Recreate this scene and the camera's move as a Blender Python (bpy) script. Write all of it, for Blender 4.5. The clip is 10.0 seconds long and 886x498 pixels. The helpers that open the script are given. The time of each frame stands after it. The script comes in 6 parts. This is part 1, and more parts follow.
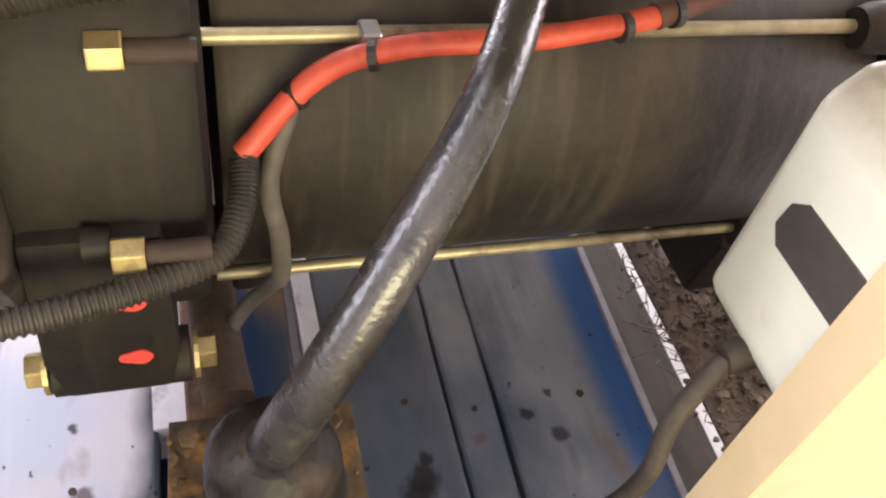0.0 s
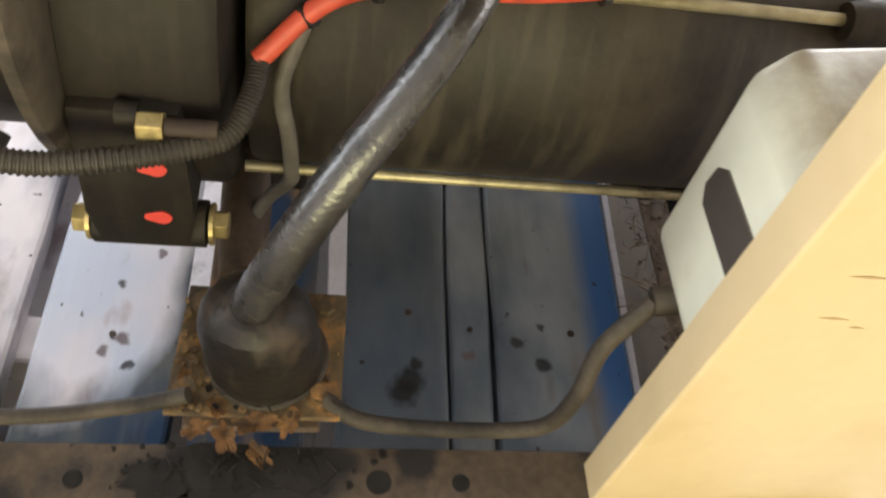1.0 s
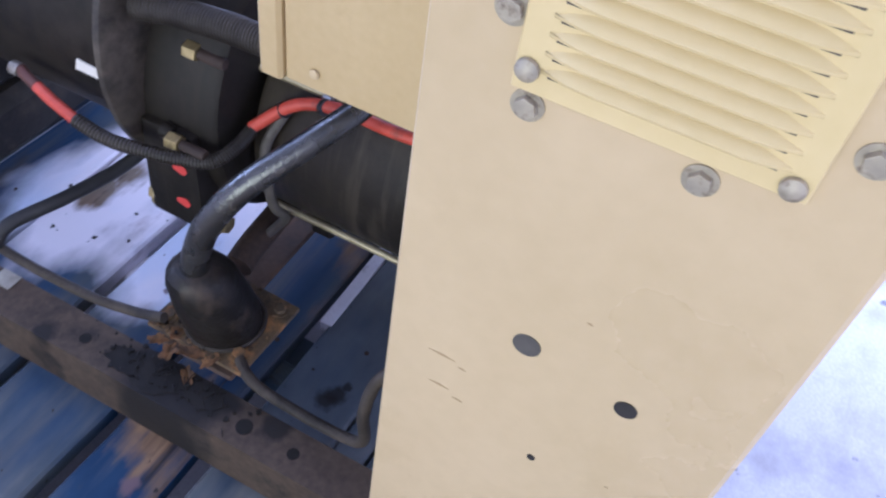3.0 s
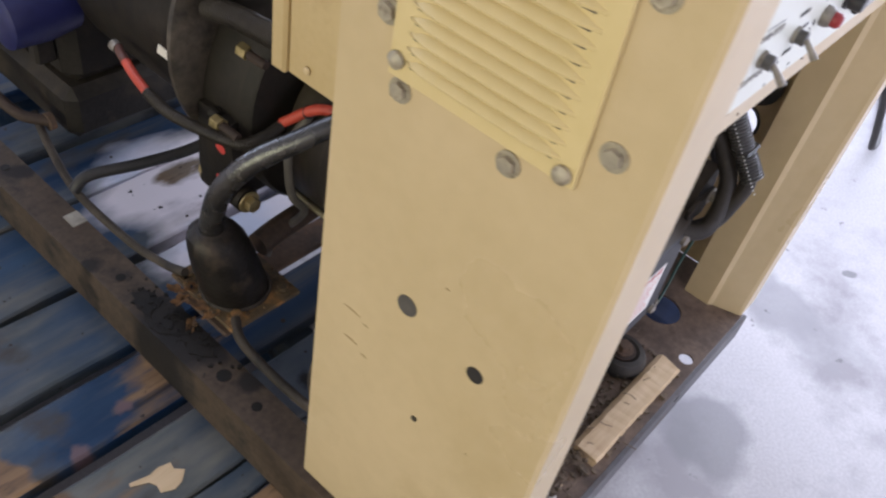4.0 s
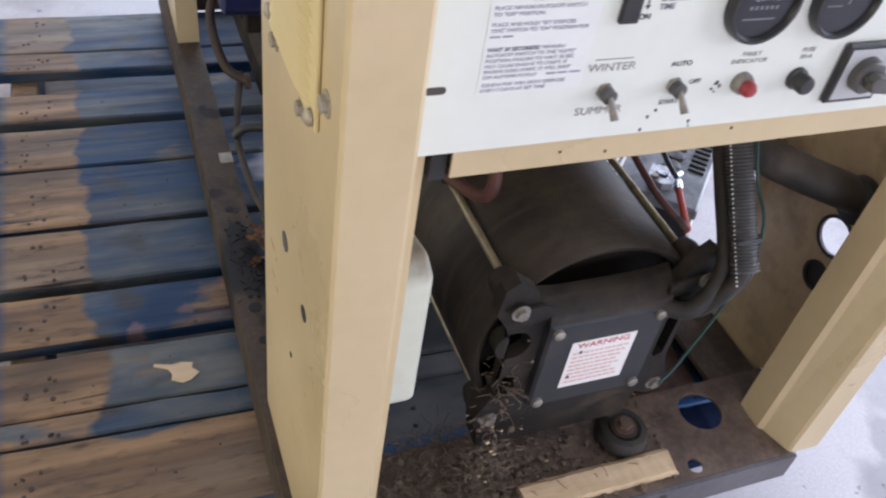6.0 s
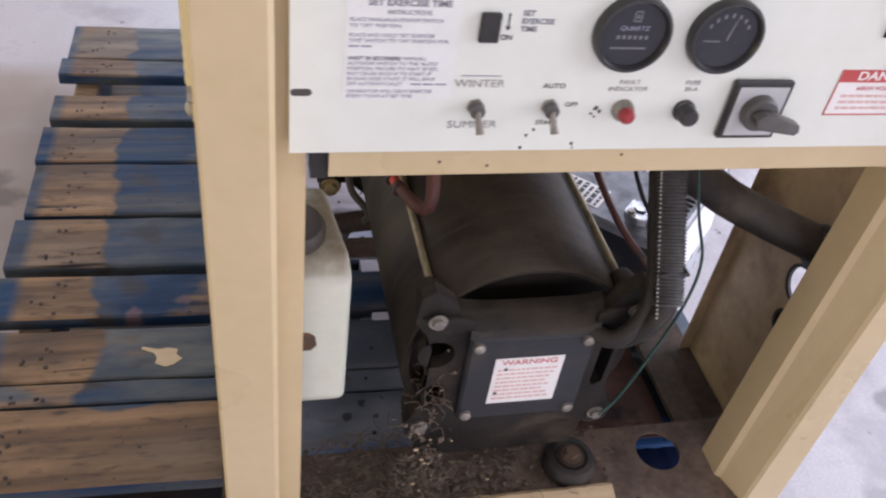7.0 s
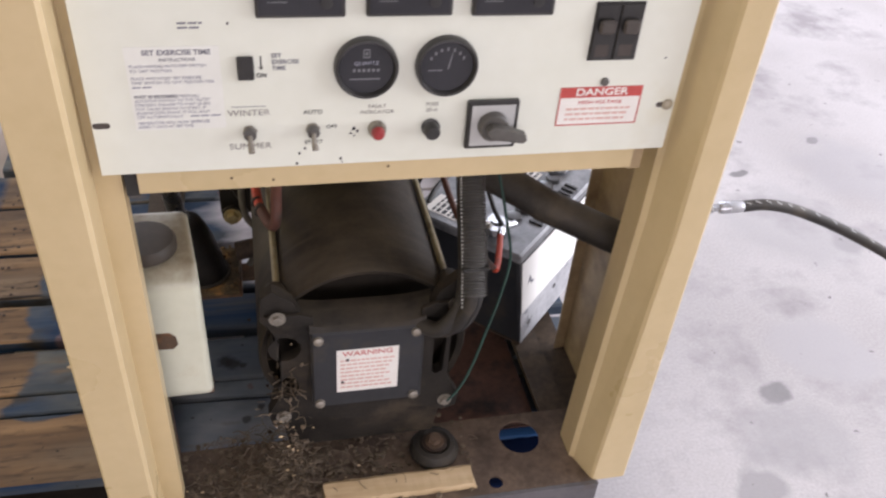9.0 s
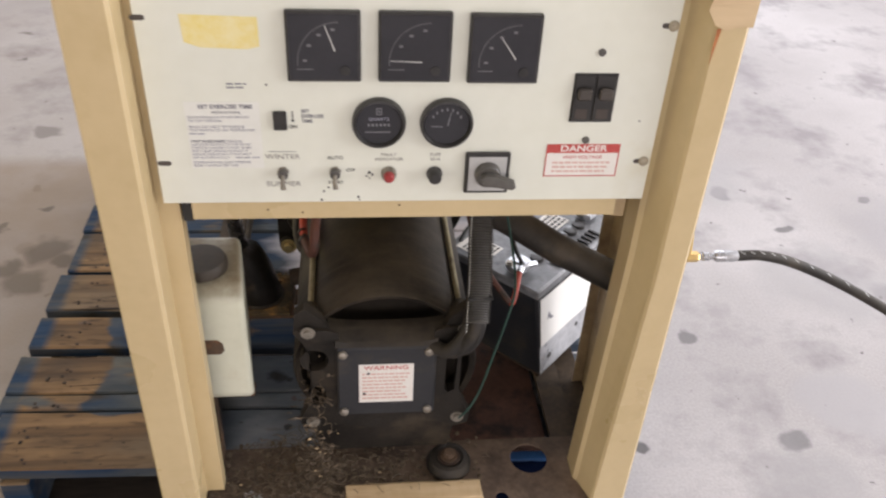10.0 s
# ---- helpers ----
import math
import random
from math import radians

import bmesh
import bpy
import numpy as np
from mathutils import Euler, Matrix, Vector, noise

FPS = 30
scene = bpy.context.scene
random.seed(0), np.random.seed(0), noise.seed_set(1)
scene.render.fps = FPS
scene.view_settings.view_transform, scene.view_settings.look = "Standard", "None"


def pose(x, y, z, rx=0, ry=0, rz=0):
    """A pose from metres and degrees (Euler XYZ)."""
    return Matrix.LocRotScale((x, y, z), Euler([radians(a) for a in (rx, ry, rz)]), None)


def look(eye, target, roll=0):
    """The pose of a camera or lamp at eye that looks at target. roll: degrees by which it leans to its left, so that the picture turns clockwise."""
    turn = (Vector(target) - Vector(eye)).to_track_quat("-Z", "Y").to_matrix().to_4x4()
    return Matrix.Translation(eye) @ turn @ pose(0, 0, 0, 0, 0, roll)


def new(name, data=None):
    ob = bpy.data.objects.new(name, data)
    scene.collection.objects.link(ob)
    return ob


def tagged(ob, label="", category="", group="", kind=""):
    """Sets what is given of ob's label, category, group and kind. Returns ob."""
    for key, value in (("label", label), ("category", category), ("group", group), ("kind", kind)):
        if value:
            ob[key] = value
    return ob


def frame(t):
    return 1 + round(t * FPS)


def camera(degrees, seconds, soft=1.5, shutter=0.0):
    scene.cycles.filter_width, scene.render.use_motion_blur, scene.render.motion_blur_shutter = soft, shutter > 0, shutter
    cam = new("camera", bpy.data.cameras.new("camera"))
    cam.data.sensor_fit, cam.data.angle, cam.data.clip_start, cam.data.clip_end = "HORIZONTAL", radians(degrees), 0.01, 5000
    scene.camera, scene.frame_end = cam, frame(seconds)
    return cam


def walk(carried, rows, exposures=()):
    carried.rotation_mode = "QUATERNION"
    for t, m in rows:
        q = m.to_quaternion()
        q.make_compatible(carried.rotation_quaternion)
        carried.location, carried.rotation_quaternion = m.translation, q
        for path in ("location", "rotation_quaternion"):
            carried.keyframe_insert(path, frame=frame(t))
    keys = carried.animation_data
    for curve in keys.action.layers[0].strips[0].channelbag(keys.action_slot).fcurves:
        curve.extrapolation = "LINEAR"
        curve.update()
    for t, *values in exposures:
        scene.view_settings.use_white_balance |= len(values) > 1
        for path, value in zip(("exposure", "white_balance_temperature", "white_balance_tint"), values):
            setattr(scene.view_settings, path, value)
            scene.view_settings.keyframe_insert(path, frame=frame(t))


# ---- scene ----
cam = camera(55.4, 10.0, soft=2.2, shutter=0.4)
PATH = [
    (0, (-0.193, 0.474, 0.732), (1.03, -0.086, -0.748), 13.5),
    (0.5, (-0.212, 0.461, 0.742), (1.009, -0.025, -0.765), 13.3),
    (1, (-0.264, 0.415, 0.782), (0.914, 0.101, -0.803), 15.1),
    (1.5, (-0.312, 0.356, 0.849), (0.866, 0.157, -0.756), 11.6),
    (2, (-0.385, 0.261, 0.921), (0.915, 0.203, -0.597), 11.3),
    (2.5, (-0.377, 0.162, 0.957), (0.933, 0.383, -0.538), 10.2),
    (2.7, (-0.372, 0.119, 0.968), (0.913, 0.449, -0.529), 9.5),
    (3.8, (-0.418, -0.086, 1.006), (0.816, 0.655, -0.383), 12.6),
    (4, (-0.409, -0.133, 1.023), (0.811, 0.659, -0.35), 12.4),
    (4.5, (-0.334, -0.193, 1.019), (0.785, 0.729, -0.359), 10.7),
    (5, (-0.247, -0.25, 1.023), (0.648, 0.878, -0.365), 8.6),
    (5.2, (-0.233, -0.268, 1.023), (0.612, 0.896, -0.367), 9.7),
    (6.3, (-0.144, -0.455, 1.062), (0.478, 0.912, -0.259), 10.1),
    (6.5, (-0.119, -0.47, 1.065), (0.485, 0.916, -0.244), 10.4),
    (7, (-0.03, -0.499, 1.076), (0.417, 0.947, -0.232), 9.2),
    (7.5, (0.083, -0.54, 1.096), (0.422, 0.94, -0.207), 8.1),
    (8, (0.12, -0.565, 1.116), (0.371, 0.939, -0.178), 5.4),
    (8.5, (0.121, -0.606, 1.131), (0.444, 0.886, -0.162), 5.2),
    (9, (0.14, -0.672, 1.155), (0.546, 0.849, -0.079), 5.2),
    (9.5, (0.193, -0.732, 1.189), (0.522, 0.838, -0.006), 4.3),
    (10, (0.207, -0.804, 1.232), (0.417, 0.811, 0.071), 3.4),
]
# the film camera's own exposure and white balance: seconds, stops, kelvin, tint
EXPOSURES = [(0, 1.43, 6750, 23), (0.5, 1.17, 6800, 19), (1.0, 1.03, 6900, 12), (1.6, 0.8, 5900, 20), (2.0, 0.9, 5050, 20), (2.5, 0.78, 4700, 32), (2.7, 0.68, 4700, 32), (3.8, 0.15, 5400, 22),
             (4.5, -0.22, 6500, 19), (5.2, -0.1, 6000, 17), (6.3, -0.02, 5800, 21), (7.0, -0.12, 6100, 24), (8.0, -0.12, 6050, 23), (8.6, -0.14, 6050, 22), (9.0, -0.14, 6600, 20), (10, -0.24, 6950, 17)]
walk(cam, [(t, look(eye, target, roll)) for t, eye, target, roll in PATH], EXPOSURES)

# ---- light ----
world = bpy.data.worlds.new("World")
scene.world = world
world.use_nodes = True
wn = world.node_tree.nodes
sky = wn.new("ShaderNodeTexSky")
sky.sky_type, sky.sun_disc = "NISHITA", False
sky.sun_elevation, sky.sun_rotation = radians(40), radians(60)
wn["Background"].inputs["Strength"].default_value = 0.12
world.node_tree.links.new(sky.outputs["Color"], wn["Background"].inputs["Color"])


def area_light(name, eye, target, w, h, power, colour):
    data = bpy.data.lights.new(name, "AREA")
    data.shape, data.size, data.size_y, data.energy, data.color = "RECTANGLE", w, h, power, colour
    lamp = new(name, data)
    lamp.matrix_world = look(eye, target)
    return lamp


# area lamps in four wall openings and a ceiling opening, all out of view
area_light("daylight_east", (4.9, 0.2, 1.75), (0, 0.5, 0.6), 6.2, 3.0, 455, (0.90, 0.95, 1.0))
# south, north and west lamps are added fill; no such windows are seen
area_light("fill_south", (0.2, -4.9, 1.5), (0.2, 0, 0.6), 4.0, 1.9, 92, (1.0, 0.965, 0.98))
area_light("fill_north", (1.0, 6.9, 2.0), (0.2, 0.6, 0.4), 4.0, 2.8, 258, (0.80, 0.90, 1.0))
# its yellow is there to warm the post's west side
area_light("fill_west", (-3.9, 0.3, 1.05), (0, 0.4, 0.6), 3.0, 1.1, 62, (1.0, 0.95, 0.50))

# lamp overhead added for the hose's highlight; no skylight is seen
area_light("fill_top", (1.3, 3.6, 3.84), (1.3, 3.6, 0), 3.2, 1.8, 95, (0.88, 0.93, 1.0))

# ---- materials ----


def material(name, dark, light, rough=0.5, metal=0.0, scale=9.0, fine=120.0, bump=0.15, stain=None, stain_amount=0.35,
             stain_scale=4.0, stretch=(1, 1, 1), coat=0.0, spec=0.5, dust=None, dust_amount=0.7, dust_from=0.3, streaks=None):
    """Two tones mixed by a coarse and a fine noise, a stain with its own outline, and fine relief."""
    m = bpy.data.materials.new(name)
    m.use_nodes = True
    n, l = m.node_tree.nodes, m.node_tree.links
    b = n["Principled BSDF"]
    tc, mp = n.new("ShaderNodeTexCoord"), n.new("ShaderNodeMapping")
    mp.inputs["Scale"].default_value = stretch
    l.new(tc.outputs["Object"], mp.inputs["Vector"])
    big, small = n.new("ShaderNodeTexNoise"), n.new("ShaderNodeTexNoise")
    for node, sc, det in ((big, scale, 6), (small, fine, 4)):
        node.inputs["Scale"].default_value, node.inputs["Detail"].default_value = sc, det
        l.new(mp.outputs["Vector"], node.inputs["Vector"])
    add = n.new("ShaderNodeMath")
    add.operation = "MULTIPLY_ADD"
    add.inputs[1].default_value = 0.45
    l.new(small.outputs["Fac"], add.inputs[0])
    l.new(big.outputs["Fac"], add.inputs[2])
    ramp = n.new("ShaderNodeMapRange")
    ramp.inputs["From Min"].default_value, ramp.inputs["From Max"].default_value = 0.5, 0.95
    l.new(add.outputs[0], ramp.inputs["Value"])
    mix = n.new("ShaderNodeMix")
    mix.data_type = "RGBA"
    mix.inputs["A"].default_value, mix.inputs["B"].default_value = (*dark, 1), (*light, 1)
    l.new(ramp.outputs["Result"], mix.inputs["Factor"])
    out = mix.outputs["Result"]
    if stain:
        sn = n.new("ShaderNodeTexNoise")
        sn.inputs["Scale"].default_value, sn.inputs["Detail"].default_value, sn.inputs["Roughness"].default_value = stain_scale, 8, 0.65
        l.new(mp.outputs["Vector"], sn.inputs["Vector"])
        sr = n.new("ShaderNodeMapRange")
        sr.inputs["From Min"].default_value, sr.inputs["From Max"].default_value = 0.62 - 0.3 * stain_amount, 0.78 - 0.3 * stain_amount
        l.new(sn.outputs["Fac"], sr.inputs["Value"])
        mix2 = n.new("ShaderNodeMix")
        mix2.data_type = "RGBA"
        mix2.inputs["B"].default_value = (*stain, 1)
        l.new(sr.outputs["Result"], mix2.inputs["Factor"])
        l.new(out, mix2.inputs["A"])
        out = mix2.outputs["Result"]
    if streaks:
        # runs of dirt down the sides, and small scuffs
        run, scuff = n.new("ShaderNodeMapping"), n.new("ShaderNodeTexNoise")
        run.inputs["Scale"].default_value = (3.0, 22.0, 2.2)
        l.new(tc.outputs["Object"], run.inputs["Vector"])
        l.new(run.outputs["Vector"], scuff.inputs["Vector"])
        scuff.inputs["Scale"].default_value, scuff.inputs["Detail"].default_value = 4.0, 8
        sk, mix3 = n.new("ShaderNodeMapRange"), n.new("ShaderNodeMix")
        sk.inputs["From Min"].default_value, sk.inputs["From Max"].default_value, sk.inputs["To Max"].default_value = 0.5, 0.68, 0.7
        l.new(scuff.outputs["Fac"], sk.inputs["Value"])
        mix3.data_type = "RGBA"
        mix3.inputs["B"].default_value = (*streaks, 1)
        l.new(sk.outputs["Result"], mix3.inputs["Factor"])
        l.new(out, mix3.inputs["A"])
        out = mix3.outputs["Result"]
    if dust:
        # settled dust lies on what faces up, thick and thin in patches
        geo, nz = n.new("ShaderNodeNewGeometry"), n.new("ShaderNodeSeparateXYZ")
        l.new(geo.outputs["Normal"], nz.inputs[0])
        lie, heap, amount = n.new("ShaderNodeMapRange"), n.new("ShaderNodeTexNoise"), n.new("ShaderNodeMath")
        lie.inputs["From Min"].default_value, lie.inputs["From Max"].default_value = 0.0 if dust_from < 0.3 else -0.15, 0.95
        l.new(nz.outputs["Z"], lie.inputs["Value"])
        heap.inputs["Scale"].default_value, heap.inputs["Detail"].default_value, heap.inputs["Roughness"].default_value = 11, 9, 0.68
        l.new(tc.outputs["Object"], heap.inputs["Vector"])
        patchy = n.new("ShaderNodeMapRange")
        patchy.inputs["From Min"].default_value, patchy.inputs["From Max"].default_value, patchy.inputs["To Max"].default_value = dust_from, dust_from + 0.38, dust_amount
        l.new(heap.outputs["Fac"], patchy.inputs["Value"])
        amount.operation = "MULTIPLY"
        l.new(lie.outputs["Result"], amount.inputs[0])
        l.new(patchy.outputs["Result"], amount.inputs[1])
        mix4 = n.new("ShaderNodeMix")
        mix4.data_type = "RGBA"
        mix4.inputs["B"].default_value = (*dust, 1)
        l.new(amount.outputs[0], mix4.inputs["Factor"])
        l.new(out, mix4.inputs["A"])
        out = mix4.outputs["Result"]
    l.new(out, b.inputs["Base Color"])
    rr = n.new("ShaderNodeMapRange")
    rr.inputs["To Min"].default_value, rr.inputs["To Max"].default_value = max(0.05, rough - 0.12), min(1, rough + 0.12)
    l.new(big.outputs["Fac"], rr.inputs["Value"])
    l.new(rr.outputs["Result"], b.inputs["Roughness"])
    b.inputs["Metallic"].default_value = metal
    b.inputs["Coat Weight"].default_value = coat
    b.inputs["Specular IOR Level"].default_value = spec
    if bump:
        bp = n.new("ShaderNodeBump")
        bp.inputs["Strength"].default_value, bp.inputs["Distance"].default_value = bump, 0.002
        l.new(add.outputs[0], bp.inputs["Height"])
        l.new(bp.outputs["Normal"], b.inputs["Normal"])
    return m


TAN = material("tan_paint", (0.540, 0.420, 0.230), (0.612, 0.480, 0.278), 0.30, scale=5, fine=60, bump=0.03, stain=(0.525, 0.403, 0.214), stain_amount=0.2, stain_scale=7)
TAN_WARM = material("warm_tan_paint", (0.50, 0.37, 0.175), (0.57, 0.435, 0.22), 0.42, scale=7, fine=150, bump=0.06, stain=(0.40, 0.28, 0.13), stain_amount=0.15, stain_scale=14)
TAN_YELLOW = material("tan_paint_vent", (0.63, 0.50, 0.225), (0.70, 0.56, 0.28), 0.42, scale=5, fine=60, bump=0.03)
# darker, blotchy tan: shade inside the cabinet is put into the colour
TAN_SHADED = material("tan_paint_shaded", (0.33, 0.235, 0.128), (0.46, 0.345, 0.195), 0.5, scale=5, fine=70, bump=0.05, stain=(0.20, 0.135, 0.080), stain_amount=0.42, stain_scale=6)
WHITE = material("panel_enamel", (0.715, 0.727, 0.628), (0.775, 0.789, 0.697), 0.35, scale=4, fine=50, bump=0.02, stain=(0.70, 0.69, 0.56), stain_amount=0.15, stain_scale=6)
BLACK = material("black_paint_dusty", (0.009, 0.0075, 0.006), (0.026, 0.021, 0.016), 0.55, scale=9, fine=160, bump=0.35, stain=(0.050, 0.038, 0.027), stain_amount=0.3, stain_scale=7, spec=0.28, dust=(0.076, 0.060, 0.040), dust_amount=0.85, streaks=(0.056, 0.045, 0.032))
CASTING = material("black_casting", (0.008, 0.007, 0.006), (0.024, 0.020, 0.016), 0.62, scale=18, fine=180, bump=0.6, stain=(0.050, 0.038, 0.026), stain_amount=0.35, stain_scale=14, spec=0.25, dust=(0.060, 0.048, 0.034), dust_amount=0.7)
PLATE = material("dark_cover_plate", (0.013, 0.0145, 0.018), (0.024, 0.026, 0.031), 0.5, bump=0.1, stain=(0.042, 0.036, 0.029), stain_amount=0.25, stain_scale=18, dust=(0.060, 0.048, 0.034), dust_amount=0.5)
RUBBER = material("rubber", (0.014, 0.013, 0.012), (0.034, 0.030, 0.026), 0.58, scale=20, fine=200, bump=0.3, stain=(0.060, 0.050, 0.038), stain_amount=0.3, stain_scale=16, spec=0.35, dust=(0.060, 0.048, 0.034), dust_amount=0.6)
RUBBER_DARK = material("rubber_dark", (0.012, 0.012, 0.012), (0.03, 0.028, 0.026), 0.5, scale=20, bump=0.15)
RUBBER_SHINY = material("rubber_worn_hose", (0.010, 0.010, 0.010), (0.036, 0.033, 0.029), 0.27, scale=40, fine=340, bump=0.5, stain=(0.075, 0.066, 0.050), stain_amount=0.16, stain_scale=70, spec=1.0)
LOOM = material("split_loom_plastic", (0.020, 0.017, 0.014), (0.052, 0.044, 0.035), 0.5, scale=20, bump=0.15, spec=0.35, dust=(0.060, 0.048, 0.034), dust_amount=0.5)
RED = material("red_cable", (0.42, 0.052, 0.026), (0.60, 0.085, 0.045), 0.5, scale=30, bump=0.08, stain=(0.20, 0.055, 0.035), stain_amount=0.3, stain_scale=34)
REDPAINT = material("red_paint_mark", (0.55, 0.05, 0.04), (0.65, 0.08, 0.06), 0.5)
REDLIGHT = material("red_lens", (0.28, 0.025, 0.025), (0.36, 0.045, 0.045), 0.3)
ZINC = material("yellow_zinc", (0.38, 0.29, 0.12), (0.56, 0.45, 0.22), 0.4, 0.75, scale=40, bump=0.15, stain=(0.14, 0.09, 0.045), stain_amount=0.3, stain_scale=26)
BOLT = material("zinc_bolt", (0.22, 0.20, 0.17), (0.36, 0.33, 0.28), 0.45, 0.6, scale=60, bump=0.15, stain=(0.12, 0.085, 0.055), stain_amount=0.3, stain_scale=80)
BOLT_PAINTED = material("overpainted_bolt", (0.30, 0.27, 0.21), (0.46, 0.40, 0.29), 0.5, 0.25, scale=90, bump=0.2, stain=(0.16, 0.12, 0.08), stain_amount=0.3, stain_scale=120)
WORN = material("worn_flange_edge", (0.05, 0.041, 0.031), (0.12, 0.098, 0.072), 0.55, 0.2, scale=14, bump=0.3, stain=(0.02, 0.017, 0.014), stain_amount=0.4, stain_scale=16)
# browner red for cable ends; shade at the front end is in the colour
DULL_RED = material("dull_red_cable", (0.075, 0.028, 0.019), (0.135, 0.048, 0.031), 0.65, scale=40, bump=0.1, stain=(0.045, 0.032, 0.024), stain_amount=0.4, stain_scale=30)
SCRATCH = material("paint_scratch", (0.34, 0.24, 0.12), (0.42, 0.30, 0.15), 0.6, bump=0)
FRESH_RUST = material("rust_streak_orange", (0.36, 0.12, 0.04), (0.50, 0.20, 0.08), 0.8, scale=60, bump=0.2)
RUBBER_DUSTY = material("dusty_rubber", (0.030, 0.024, 0.018), (0.070, 0.056, 0.042), 0.68, scale=24, fine=220, bump=0.4, stain=(0.016, 0.014, 0.012), stain_amount=0.35, stain_scale=20, spec=0.3)
HOSE_DUSTY = material("dusty_thick_hose", (0.016, 0.014, 0.012), (0.040, 0.034, 0.027), 0.6, scale=20, fine=200, bump=0.3, stain=(0.075, 0.060, 0.042), stain_amount=0.3, stain_scale=12, spec=0.35, dust=(0.125, 0.100, 0.070), dust_amount=0.95)
OIL = material("oily_dirt_and_hole_shade", (0.008, 0.007, 0.006), (0.018, 0.015, 0.012), 0.6, scale=40, bump=0.4, spec=0.2)
DIMINK = material("dim_scale_ink", (0.10, 0.10, 0.105), (0.16, 0.16, 0.165), 0.6, bump=0)
LIGHTINK = material("faded_print", (0.25, 0.25, 0.31), (0.36, 0.36, 0.42), 0.6, bump=0)
PINKINK = material("faded_red_print", (0.62, 0.36, 0.31), (0.70, 0.46, 0.40), 0.6, bump=0)
STEEL = material("steel", (0.45, 0.46, 0.48), (0.65, 0.66, 0.68), 0.3, 0.9, scale=30, bump=0.05)
RUST = material("rusty_steel", (0.055, 0.035, 0.022), (0.14, 0.085, 0.05), 0.8, scale=16, fine=150, bump=0.6, stain=(0.24, 0.11, 0.045), stain_amount=0.3, stain_scale=22)
RUST_PLATE = material("crumbling_rust_plate", (0.050, 0.036, 0.020), (0.155, 0.100, 0.045), 0.85, scale=34, fine=220, bump=0.9, stain=(0.34, 0.165, 0.050), stain_amount=0.32, stain_scale=38)
PIPE_RUST = material("brown_rust_pipe", (0.040, 0.027, 0.018), (0.105, 0.066, 0.038), 0.75, scale=26, fine=180, bump=0.5, stain=(0.022, 0.018, 0.015), stain_amount=0.4, stain_scale=24)
RAIL = material("dirty_rail", (0.036, 0.025, 0.017), (0.105, 0.074, 0.048), 0.7, scale=12, fine=120, bump=0.3, stain=(0.018, 0.015, 0.013), stain_amount=0.35, stain_scale=12, spec=0.3)
RUST_RED = material("red_brown_rust", (0.045, 0.020, 0.014), (0.125, 0.055, 0.038), 0.7, scale=14, fine=120, bump=0.6, stain=(0.02, 0.012, 0.010), stain_amount=0.4, stain_scale=18)
PAN = material("rusty_base_pan", (0.070, 0.047, 0.033), (0.190, 0.132, 0.092), 0.78, scale=14, fine=140, bump=0.5, stain=(0.06, 0.04, 0.028), stain_amount=0.4, stain_scale=16)
APRON = material("dark_base_apron", (0.060, 0.057, 0.063), (0.125, 0.118, 0.122), 0.5, scale=10, bump=0.2, stain=(0.075, 0.050, 0.034), stain_amount=0.3, stain_scale=14)
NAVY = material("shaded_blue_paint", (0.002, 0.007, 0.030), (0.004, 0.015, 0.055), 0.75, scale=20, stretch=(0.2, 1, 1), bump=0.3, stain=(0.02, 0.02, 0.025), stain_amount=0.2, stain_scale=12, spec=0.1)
PLASTIC = material("translucent_tank", (0.60, 0.60, 0.47), (0.69, 0.69, 0.56), 0.4, scale=6, fine=60, bump=0.02, stain=(0.52, 0.47, 0.33), stain_amount=0.2, stain_scale=9, dust=(0.20, 0.155, 0.095), dust_amount=0.95, dust_from=0.12)
LOGO = material("dark_plastic_and_openings", (0.05, 0.042, 0.036), (0.08, 0.065, 0.055), 0.5)
CAP = material("tank_cap", (0.028, 0.021, 0.014), (0.060, 0.045, 0.030), 0.55, bump=0.1)
GLASSY = material("meter_face", (0.022, 0.022, 0.026), (0.032, 0.032, 0.037), 0.16, bump=0)
BEZEL = material("black_bezel", (0.020, 0.019, 0.018), (0.040, 0.038, 0.036), 0.35, bump=0.02)
GREYPLATE = material("grey_switch_plate", (0.42, 0.42, 0.41), (0.52, 0.52, 0.50), 0.4, bump=0.02)
KNOB = material("grey_knob", (0.060, 0.056, 0.050), (0.115, 0.107, 0.095), 0.4, bump=0.03)
INK = material("black_ink", (0.03, 0.03, 0.03), (0.05, 0.05, 0.05), 0.6, bump=0)
PALEINK = material("pale_ink", (0.55, 0.55, 0.52), (0.7, 0.7, 0.66), 0.6, bump=0)
GREYINK = material("grey_ink", (0.16, 0.16, 0.19), (0.24, 0.24, 0.27), 0.6, bump=0)
REDINK = material("red_ink", (0.45, 0.06, 0.05), (0.55, 0.08, 0.07), 0.5, bump=0)
PAPER = material("label_paper", (0.74, 0.70, 0.64), (0.82, 0.79, 0.74), 0.5, bump=0.02, stain=(0.6, 0.52, 0.42), stain_amount=0.1)
TAG = material("dirty_tag", (0.24, 0.22, 0.18), (0.40, 0.37, 0.31), 0.6, scale=60, bump=0.05)
DECAL = material("printed_decal", (0.755, 0.75, 0.72), (0.80, 0.79, 0.765), 0.4, bump=0.01)
DECAL_SHEET = material("instruction_sheet", (0.725, 0.730, 0.668), (0.780, 0.785, 0.725), 0.4, bump=0.01)
YELLOWED = material("yellowed_tape", (0.80, 0.66, 0.22), (0.84, 0.76, 0.45), 0.4, scale=30, bump=0.02)
